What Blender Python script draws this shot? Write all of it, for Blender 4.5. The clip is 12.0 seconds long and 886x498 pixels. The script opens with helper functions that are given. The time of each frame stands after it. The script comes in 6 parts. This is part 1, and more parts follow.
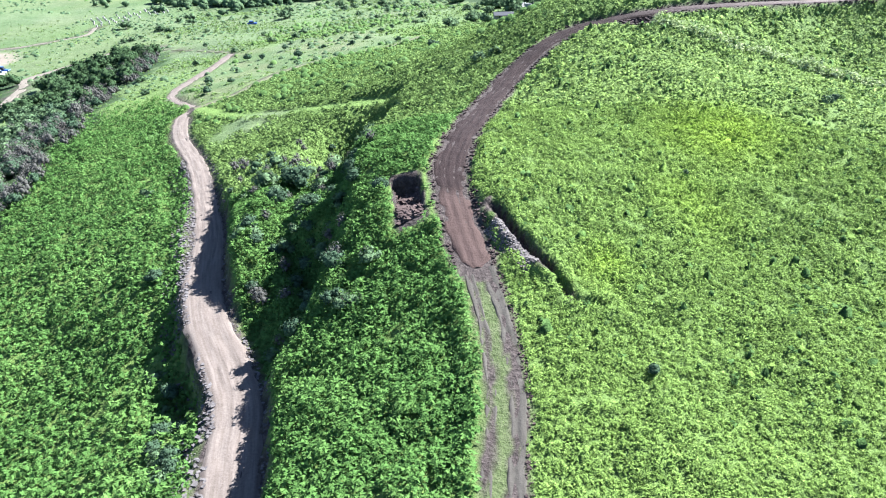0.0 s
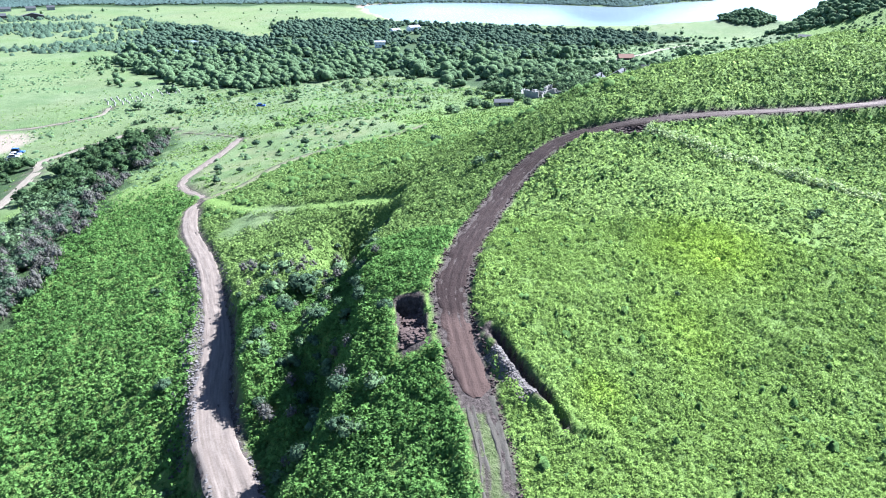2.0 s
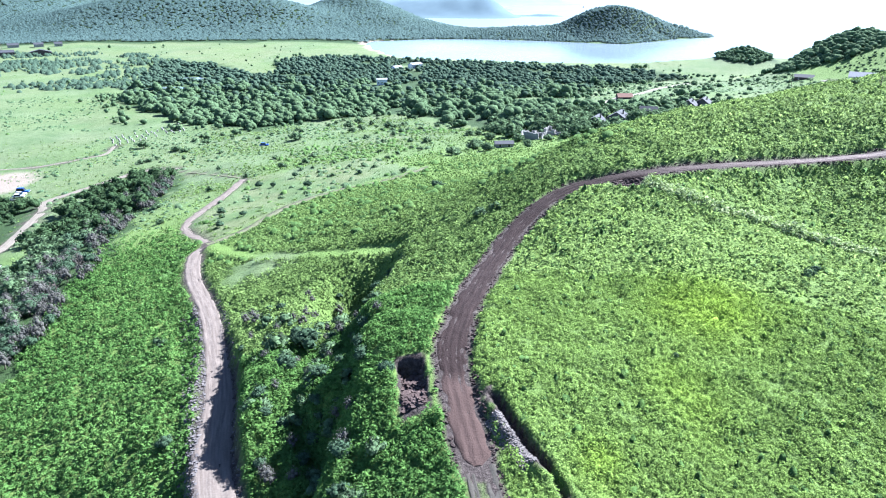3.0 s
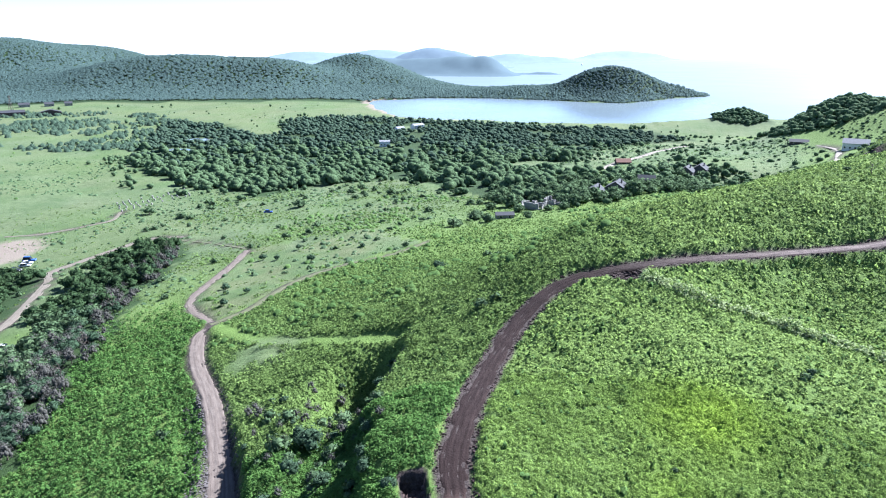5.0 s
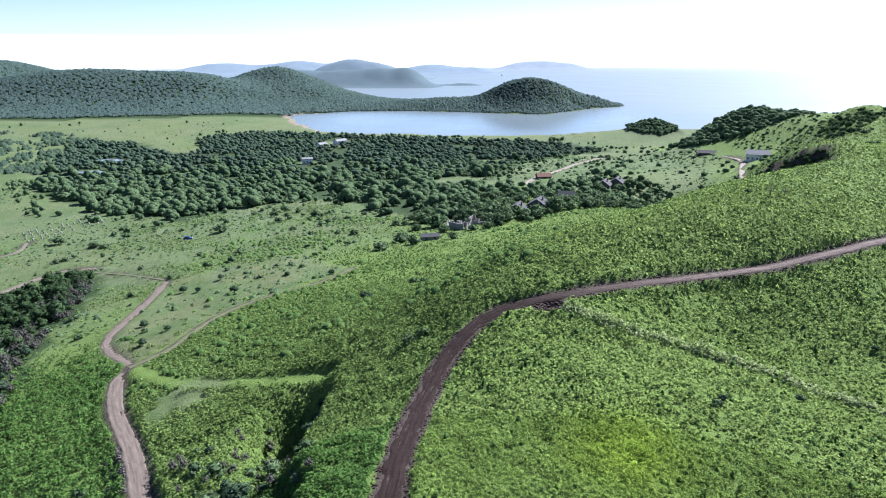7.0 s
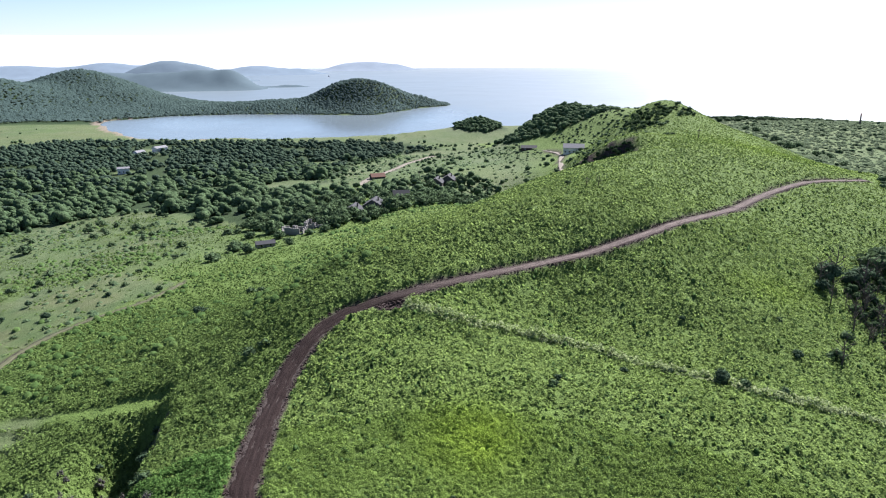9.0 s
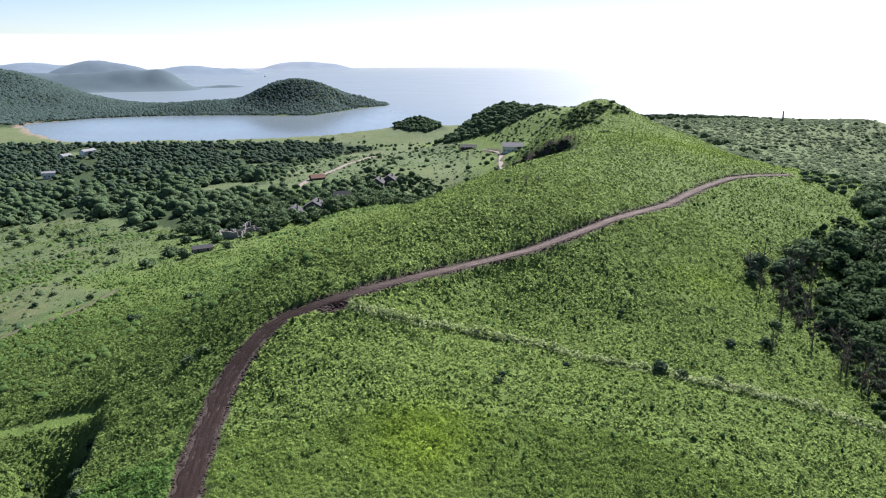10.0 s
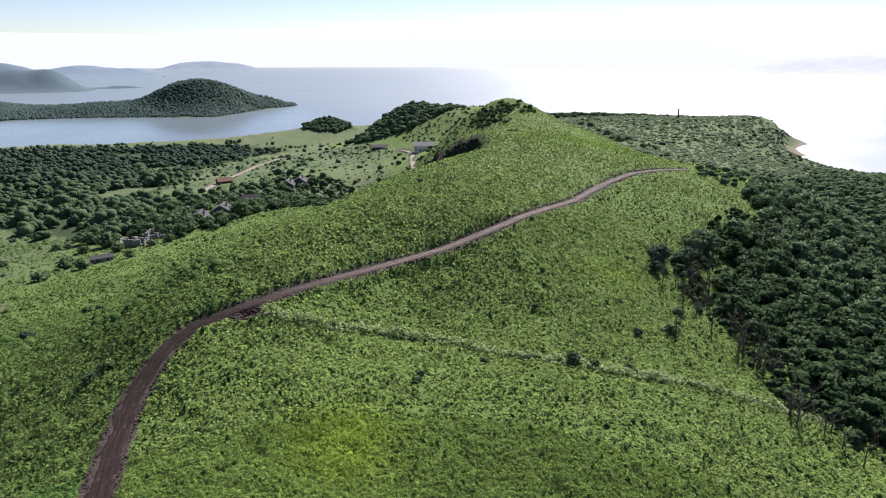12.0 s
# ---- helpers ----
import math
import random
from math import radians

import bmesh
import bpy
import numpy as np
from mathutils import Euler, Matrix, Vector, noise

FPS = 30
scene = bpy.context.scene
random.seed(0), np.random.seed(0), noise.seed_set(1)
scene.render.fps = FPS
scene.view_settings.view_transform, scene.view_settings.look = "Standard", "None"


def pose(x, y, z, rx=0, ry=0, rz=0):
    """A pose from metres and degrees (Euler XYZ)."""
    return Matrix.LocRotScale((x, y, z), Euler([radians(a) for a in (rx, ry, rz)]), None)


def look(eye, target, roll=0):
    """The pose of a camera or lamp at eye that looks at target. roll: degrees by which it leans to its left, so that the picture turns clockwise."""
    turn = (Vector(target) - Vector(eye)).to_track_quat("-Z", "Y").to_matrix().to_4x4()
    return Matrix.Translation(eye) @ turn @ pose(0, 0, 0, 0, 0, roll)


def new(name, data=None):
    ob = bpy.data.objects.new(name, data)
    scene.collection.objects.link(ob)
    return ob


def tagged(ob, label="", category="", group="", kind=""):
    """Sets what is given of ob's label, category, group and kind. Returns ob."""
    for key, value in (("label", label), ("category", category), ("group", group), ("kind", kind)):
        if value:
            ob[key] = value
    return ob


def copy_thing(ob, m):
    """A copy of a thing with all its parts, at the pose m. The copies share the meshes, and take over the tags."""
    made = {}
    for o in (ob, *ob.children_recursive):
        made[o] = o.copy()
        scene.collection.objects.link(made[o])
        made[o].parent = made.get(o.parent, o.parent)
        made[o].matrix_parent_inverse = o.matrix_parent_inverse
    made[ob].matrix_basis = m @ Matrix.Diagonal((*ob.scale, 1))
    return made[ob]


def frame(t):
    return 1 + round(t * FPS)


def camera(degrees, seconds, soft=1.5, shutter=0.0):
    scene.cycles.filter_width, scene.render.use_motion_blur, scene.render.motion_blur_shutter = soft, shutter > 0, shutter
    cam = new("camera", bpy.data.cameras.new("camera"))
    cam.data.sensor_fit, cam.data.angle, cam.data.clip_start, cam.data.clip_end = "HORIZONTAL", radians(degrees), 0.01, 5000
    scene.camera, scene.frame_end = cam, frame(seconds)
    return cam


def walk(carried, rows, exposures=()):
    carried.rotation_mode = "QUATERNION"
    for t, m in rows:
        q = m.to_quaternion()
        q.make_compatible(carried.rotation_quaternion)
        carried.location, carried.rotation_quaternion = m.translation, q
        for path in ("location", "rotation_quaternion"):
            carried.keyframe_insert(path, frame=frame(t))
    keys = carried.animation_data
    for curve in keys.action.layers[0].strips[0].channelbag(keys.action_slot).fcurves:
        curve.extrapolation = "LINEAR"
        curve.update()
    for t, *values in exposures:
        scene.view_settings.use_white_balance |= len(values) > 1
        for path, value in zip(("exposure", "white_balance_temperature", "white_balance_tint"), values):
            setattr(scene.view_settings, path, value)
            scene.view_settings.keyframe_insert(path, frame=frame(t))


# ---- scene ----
cam = camera(65.5, 12.0, soft=1.1)
# seconds, place in metres above the sea, degrees up, degrees to the right, lean
PATH = [
    (0.0, -0.28, -0.74, 77.24, -28.82, -0.13, -0.19),
    (0.5, -0.31, -0.75, 79.01, -27.53, -0.17, -0.15),
    (1.0, -0.32, -0.78, 80.72, -26.17, -0.19, -0.10),
    (1.5, -0.32, -0.81, 82.52, -24.89, -0.23, -0.07),
    (2.0, -0.33, -0.82, 84.33, -23.59, -0.24, -0.03),
    (2.5, -0.33, -0.69, 86.23, -22.32, -0.29, 0.02),
    (3.0, -0.37, -0.52, 88.03, -21.02, -0.31, 0.06),
    (5.0, -0.43, -0.24, 95.93, -16.80, -0.44, 0.09),
    (5.5, -0.41, -0.08, 97.73, -16.00, -0.48, 0.10),
    (6.0, -0.42, -0.02, 99.60, -15.98, -0.50, 0.11),
    (6.5, 0.07, 0.25, 100.76, -16.03, 0.38, 0.00),
    (7.0, 0.09, 0.32, 101.11, -16.03, 5.83, -0.10),
    (9.0, 0.30, 0.51, 101.23, -16.00, 19.67, -0.16),
    (9.5, 0.54, 0.70, 101.16, -16.00, 22.13, -0.14),
    (10.0, 0.41, 0.63, 101.21, -16.03, 24.63, -0.08),
    (10.5, 0.54, 0.74, 101.13, -16.03, 27.37, -0.00),
    (11.0, 0.54, 0.77, 101.13, -16.01, 30.33, 0.01),
    (11.5, 0.54, 0.77, 101.18, -16.03, 31.93, 0.06),
    (12.0, 0.49, 0.77, 101.24, -16.05, 32.01, 0.07),
]
EXPOSURE = [(0, 2.70, 5700, 11), (3, 2.70, 5350, 13), (6, 1.90, 5600, 15), (9, 1.52, 6100, 17), (12, 1.22, 6300, 19)]
walk(cam, [(t, pose(x, y, z, 90 + up, 0, -turn) @ pose(0, 0, 0, 0, 0, lean)) for t, x, y, z, up, turn, lean in PATH], EXPOSURE)

# ---------------------------------------------------------------- light
SUN_TURN, SUN_UP = 52.0, 40.5      # degrees to the right of the first view, degrees above the sea
world = bpy.data.worlds.new("sky")
scene.world = world
world.use_nodes = True
wn = world.node_tree.nodes
sky = wn.new("ShaderNodeTexSky")
sky.sky_type = "NISHITA"
sky.sun_disc = False
sky.sun_elevation, sky.sun_rotation = radians(SUN_UP), radians(SUN_TURN)
sky.altitude, sky.air_density, sky.dust_density, sky.ozone_density = 0, 0.7, 0.2, 1.2
wn["Background"].inputs["Strength"].default_value = 0.048
world.node_tree.links.new(sky.outputs[0], wn["Background"].inputs["Color"])
sun = new("sun", bpy.data.lights.new("sun", "SUN"))
sun.data.energy, sun.data.angle, sun.data.color = 5.0, radians(0.5), (1.0, 0.95, 0.87)
_st, _su = radians(SUN_TURN), radians(SUN_UP)
sun.matrix_world = look((0, 0, 300), (-100 * math.sin(_st) * math.cos(_su), -100 * math.cos(_st) * math.cos(_su), 300 - 100 * math.sin(_su)))

# ---------------------------------------------------------------- small tools
rng = np.random.default_rng(7)


def smooth(a, b, v):
    k = np.clip((v - a) / (b - a), 0, 1)
    return k * k * (3 - 2 * k)


LATTICE = rng.random((256, 256))


def grain(x, y, size, seed=0):
    """Smooth noise between 0 and 1, with lumps of that many metres."""
    u, v = x / size + seed * 17.3, y / size + seed * 31.7
    i, j = np.floor(u).astype(int), np.floor(v).astype(int)
    a, b = u - i, v - j
    a, b = a * a * (3 - 2 * a), b * b * (3 - 2 * b)
    L = lambda p, q: LATTICE[p % 256, q % 256]
    return (L(i, j) * (1 - a) + L(i + 1, j) * a) * (1 - b) + (L(i, j + 1) * (1 - a) + L(i + 1, j + 1) * a) * b


def cloud(x, y, size, seed=0):
    return 0.55 * grain(x, y, size, seed) + 0.3 * grain(x, y, size / 2.3, seed + 1) + 0.15 * grain(x, y, size / 5.1, seed + 2)


def spline(points, step):
    """Catmull-Rom through the points, about step metres apart."""
    p = np.array(points, float)
    p = np.vstack([2 * p[0] - p[1], p, 2 * p[-1] - p[-2]])
    out = []
    for a, b, c, d in zip(p, p[1:], p[2:], p[3:]):
        n = max(2, int(np.linalg.norm((c - b)[:2]) / step))
        k = np.linspace(0, 1, n, endpoint=False)[:, None]
        out.append(0.5 * (2 * b + (c - a) * k + (2 * a - 5 * b + 4 * c - d) * k ** 2 + (3 * b - a - 3 * c + d) * k ** 3))
    return np.vstack(out + [p[-2:-1]])


def inside(x, y, corners):
    hit = np.zeros(np.shape(x), bool)
    for (ax, ay), (bx, by) in zip(corners, corners[1:] + corners[:1]):
        hit ^= ((ay > y) != (by > y)) & (x < (bx - ax) * (y - ay) / ((by - ay) or 1e-9) + ax)
    return hit


def along(x, y, line, reach):
    """Distance to a line and the height of its nearest point, within reach."""
    d, z, side = np.full(x.shape, 1e6), np.zeros(x.shape), np.zeros(x.shape)
    for a, b in zip(line, line[1:]):
        m = (x > min(a[0], b[0]) - reach) & (x < max(a[0], b[0]) + reach) & (y > min(a[1], b[1]) - reach) & (y < max(a[1], b[1]) + reach)
        if not m.any():
            continue
        e = b[:2] - a[:2]
        k = np.clip(((x[m] - a[0]) * e[0] + (y[m] - a[1]) * e[1]) / (e @ e + 1e-9), 0, 1)
        px, py = x[m] - a[0] - k * e[0], y[m] - a[1] - k * e[1]
        r = np.hypot(px, py)
        best = r < d[m]
        at = np.flatnonzero(m)[best] if m.ndim == 1 else None
        d[at], z[at] = r[best], (a[2] + k * (b[2] - a[2]))[best]
        side[at] = np.sign(e[0] * py - e[1] * px)[best]
    return d, z, side


# ---------------------------------------------------------------- the lie of the land
# shoreline, seen from above, with the land on its inner side
COAST = [(-6000, -3000), (300, -3000), (520, -300), (600, 180), (626, 291), (632, 340), (640, 382), (705, 420), (722, 437), (765, 450),
         (771, 458), (800, 490), (835, 512), (820, 600), (700, 720), (560, 760), (470, 800), (376, 846), (352, 872), (325, 868), (243, 845),
         (141, 849), (39, 877), (-40, 900), (-78, 950), (-100, 1010), (-118, 1090), (-128, 1180), (-35, 1236), (68, 1232), (159, 1196),
         (240, 1150), (285, 1136), (335, 1180), (400, 1245), (473, 1285), (488, 1320), (440, 1400), (300, 1440), (150, 1440), (60, 1500),
         (-80, 1760), (-300, 1950), (-700, 2100), (-6000, 2400)]
# rounded rises and hollows: x, y, radius, height
SWELLS = [
    (-140, -200, 260, 10.9), (-140, 60, 260, 6.1), (120, -200, 260, 10.2), (380, -200, 260, 9.6),
    (380, 320, 260, 4.7), (640, 320, 260, 13.2), (640, 580, 260, 6.2), (-250, 140, 130, -13.7),
    (-10, -100, 130, 13.3), (-10, 20, 130, 7.9), (110, 260, 130, 14.7), (230, 20, 130, -17.7),
    (230, 260, 130, 13.2), (230, 380, 130, 6.2), (230, 500, 130, 4.7), (230, 620, 130, -15.5),
    (350, 620, 130, 23.0), (470, 140, 130, -12.8), (470, 500, 130, -5.0), (470, 620, 130, 7.1),
    (590, 380, 130, 12.2),
]
HILLS = [
    (-85, 0, 70, -22.5), (45, 130, 70, 10.2), (110, 130, 70, 2.7), (110, 260, 70, -13.0),
    (175, 195, 70, 12.0), (175, 390, 70, -16.2), (240, 195, 70, 10.5), (240, 260, 70, 6.2),
    (240, 325, 70, 10.5), (120, 285, 45, -4.4), (120, 330, 45, 11.4), (165, 240, 45, 8.4),
    (165, 330, 45, -11.2), (165, 375, 45, -6.2), (165, 420, 45, 11.6), (210, 285, 45, 9.4),
    (210, 375, 45, -8.5), (255, 240, 45, -15.8), (255, 330, 45, 26.5), (255, 465, 45, -7.7),
    (300, 195, 45, 12.5), (300, 285, 45, -8.8), (300, 465, 45, 16.4), (345, 150, 45, -15.2),
]
SHOULDERS = [
    (-18, 20, 36, 16.4), (18, 56, 36, -4.1), (54, 92, 36, 10.7), (90, 164, 36, 15.0),
    (126, 200, 36, 7.7), (-30, 50, 20, -10.3), (-10, 70, 20, 11.0), (20, 134, 22, 4.0),
    (44, 158, 22, 9.8), (44, 182, 22, -10.9), (68, 110, 22, -10.4),
]
# wooded hills across the bay: x, y, radius along x, radius along y, height
FAR_HILLS = [(-1000, 1640, 170, 180, 74.0), (-780, 1600, 70, 120, -6.0), (-880, 1900, 130, 90, 38.0), (-640, 1400, 90, 110, 40.0), (-560, 1500, 80, 120, 15.0), (-470, 1440, 80, 120, 39.0), (-330, 1440, 70, 110, 42.0),
             (-235, 1700, 70, 90, 54.0), (-140, 1600, 60, 90, 24.0), (-120, 1440, 90, 80, 14.0), (-1500, 1700, 300, 250, 73.7), (290, 1285, 40, 50, 38.0), (340, 1285, 34, 45, 18.0), (236, 1295, 30, 40, 13.0),
             (390, 1290, 30, 40, 12.0), (446, 1300, 24, 26, 10.0), (120, 1330, 110, 60, 12.0), (0, 1400, 90, 90, -6.0), (331, 798, 16, 16, 11.5),
             (345, 660, 80, 60, -22.0), (290, 640, 60, 50, -6.2), (312, 559, 30, 34, 29.0), (430, 650, 90, 80, -22.0), (340, 470, 30, 40, 5.6),
             (650, 560, 110, 80, -0.3), (560, 700, 90, 60, 4.8), (262, 330, 14, 14, 3.1),
             (605, 312, 80, 62, -30.0), (165, 310, 34, 38, -13.0), (245, 345, 12, 16, 3.5), (276, 322, 14, 16, -6.0), (318, 455, 26, 45, 8.0),
             (262, 300, 22, 16, -3.0), (97, 192, 20, 18, -2.6), (168, 248, 13, 8, 6.5), (144, 227, 12, 10, -4.5), (775, 500, 45, 32, 5.0)]


def coast(x, y):
    """Metres inland of the shoreline; minus at sea."""
    d = np.full(x.shape, 1e9)
    for (ax, ay), (bx, by) in zip(COAST, COAST[1:] + COAST[:1]):
        ex, ey = bx - ax, by - ay
        k = np.clip(((x - ax) * ex + (y - ay) * ey) / (ex * ex + ey * ey), 0, 1)
        d = np.minimum(d, np.hypot(x - ax - k * ex, y - ay - k * ey))
    return np.where(inside(x, y, COAST), d, -d)


def wild(x, y):
    """Height of the land before anything was dug."""
    s = coast(x, y) + (grain(x, y, 30, 4) - 0.5) * 12
    h = np.where(s > 0, 5 * (1 - np.exp(-np.maximum(s, 0) / 40)), np.maximum(s * 0.15, -8))
    rise = np.zeros(x.shape)
    for cx, cy, r, v in SWELLS + HILLS + SHOULDERS:
        rise += v * np.exp(-((x - cx) ** 2 + (y - cy) ** 2) / (2 * r * r))
    for cx, cy, rx, ry, v in FAR_HILLS:
        rise += v * np.exp(-((x - cx) / rx) ** 2 / 2 - ((y - cy) / ry) ** 2 / 2)
    far = np.hypot(x, y)
    h = h + rise * smooth(0, 45, s)
    h = h + (cloud(x, y, 24, 9) - 0.5) * 2.2 * smooth(60, 160, far) + (grain(x, y, 7, 3) - 0.5) * 0.5 + (cloud(x, y, 160, 5) - 0.5) * 10 * smooth(900, 1400, far) * smooth(0, 80, s)
    return np.where(s > 0, np.maximum(h, 2.2 * smooth(0, 25, s)), h)


# dirt roads and tracks: centre line (height 0: as the land lies), half width, width of the cut beside it
def heights(line, step=1.5, calm=9):
    p = spline([(x, y, 0) for x, y, *_ in line], step)
    if len(line[0]) == 3:
        p = spline(line, step)
    else:
        z = wild(p[:, 0], p[:, 1])
        pad = np.concatenate([np.full(calm, z[0]), z, np.full(calm, z[-1])])
        p[:, 2] = np.convolve(pad, np.ones(2 * calm + 1) / (2 * calm + 1), "valid")
    return p


RIDGE_LINE = heights([(-3, -60), (0, -20), (2.2, 10), (3.0, 27.9), (3.4, 31.0), (3.8, 35.2), (3.9, 40.2), (3.5, 45.8), (2.6, 51.7), (1.6, 57.4),
                      (0.5, 65.0), (0.5, 72.0), (3.8, 87.5), (9.8, 106.0), (16.3, 116.3), (22.6, 121.6), (29.0, 122.7), (38.0, 123.2), (53.6, 126.1),
                      (68.4, 129.1), (84.0, 130.5), (103.0, 134.6), (133.0, 146.8), (161.0, 161.6), (185.0, 172.2), (200, 176.5), (216.0, 181.0), (232, 184)])
JOIN = int(np.argmin(np.hypot(RIDGE_LINE[:, 0] - 2.6, RIDGE_LINE[:, 1] - 51.7)))
TWO_TRACK, DOZED_ROAD = RIDGE_LINE[:JOIN + 2], RIDGE_LINE[JOIN:]


def beside(line, off):
    t = np.gradient(line[:, :2], axis=0)
    t /= np.linalg.norm(t, axis=1)[:, None]
    out = line.copy()
    out[:, 0] += t[:, 1] * off
    out[:, 1] -= t[:, 0] * off
    return out


RUT_LEFT, RUT_RIGHT = beside(TWO_TRACK, -0.9), beside(TWO_TRACK, 0.95)
LOWER_ROAD = heights([(-13, 0, 38.5), (-14.5, 20, 38.2), (-15.9, 34.1, 37.6), (-17.0, 39.0, 37.2), (-18.3, 45.0, 36.5), (-21.5, 52.2, 35.8), (-25.4, 59.7, 35.2), (-28.8, 69.0, 34.4),
                      (-32.7, 83.2, 33.0), (-38.2, 99.0, 31.8), (-45.3, 116.4, 30.4), (-55.8, 137.9, 28.2), (-60.6, 153.0, 27.2), (-61.0, 162.5, 26.6), (-72.4, 179.6, 23.7),
                      (-76.8, 193.4, 22.3), (-76.5, 222.0, 20.8), (-76.9, 251.0, 19.3)])
GRASS_TRACK = heights([(-60.5, 160.5), (-53.4, 169.6), (-45.7, 189.4), (-34.3, 202.0), (-17.5, 211.4), (-6.9, 224.5)])
GRASS_PATH = heights([(-57.2, 156.5), (-44.7, 144.0), (-28.3, 133.3), (-17.9, 127.7), (-10.9, 125.8)])
VALLEY_ROAD = heights([(-128, 150), (-133.6, 187.7), (-137.2, 204.8), (-146.4, 235.3), (-153.0, 248.0), (-149.5, 261.1), (-135.9, 290.0), (-118, 294)])
HEDGE_TRACK = heights([(-125.7, 291.2), (-99.8, 273.0), (-77.6, 253.6)])
MEADOW_LANE = heights([(-210.8, 312.6), (-193.6, 315.8), (-177.5, 327.1), (-171.1, 337.4), (-174.0, 353.6)])
SANDY_ROAD = heights([(95, 415), (98.6, 425.9), (121.0, 466.0), (161.0, 529.7), (198.3, 577.0)])
HOUSE_TRACK = heights([(200, 352), (212, 375), (226, 400), (243, 432), (250, 470)])
FORK = int(np.argmin(np.abs(LOWER_ROAD[:, 1] - 150)))
BEND = int(np.argmin(np.abs(LOWER_ROAD[:, 1] - 88)))
GRAVEL_ROAD, GRAVEL_BEND, GRAVEL_TRACK = LOWER_ROAD[:BEND + 3], LOWER_ROAD[BEND:FORK + 3], LOWER_ROAD[FORK:]
CUT = [(DOZED_ROAD, 1.9, 1.6), (TWO_TRACK, 1.7, 2.0), (GRAVEL_ROAD, 2.5, 1.0), (GRAVEL_BEND, 2.0, 1.0), (GRAVEL_TRACK, 1.5, 1.0), (GRASS_TRACK, 1.1, 2.0), (GRASS_PATH, 1.2, 2.5),
       (VALLEY_ROAD, 1.9, 2.0), (HEDGE_TRACK, 1.2, 1.5), (MEADOW_LANE, 1.4, 2.0), (SANDY_ROAD, 2.2, 3.0), (HOUSE_TRACK, 1.8, 2.0)]
# a grown-over ditch with its bank across the slope, and the fresh trench with its continuation
OLD_DITCH = heights([(33.8, 117.6), (42.6, 111.5), (61.7, 103.0), (77.8, 84.5), (89.6, 74.7), (102.4, 66.4), (118.4, 54.4)])
TRENCH = heights([(4.7, 60.8), (6.6, 56.2), (8.8, 51.9)], 0.6)
FURROW = heights([(8.8, 51.9), (10.0, 49.4), (10.6, 47.3), (13.0, 47.0)], 0.6)
FLANK_EDGE = heights([(-15.5, 44), (-13.5, 50), (-11.5, 56), (-10.3, 63), (-9.8, 72), (-10.2, 84), (-10.6, 94), (-10.6, 104), (-9.5, 112), (-7.5, 120), (-5, 126)])
PIT = (-4.0, 64.0)


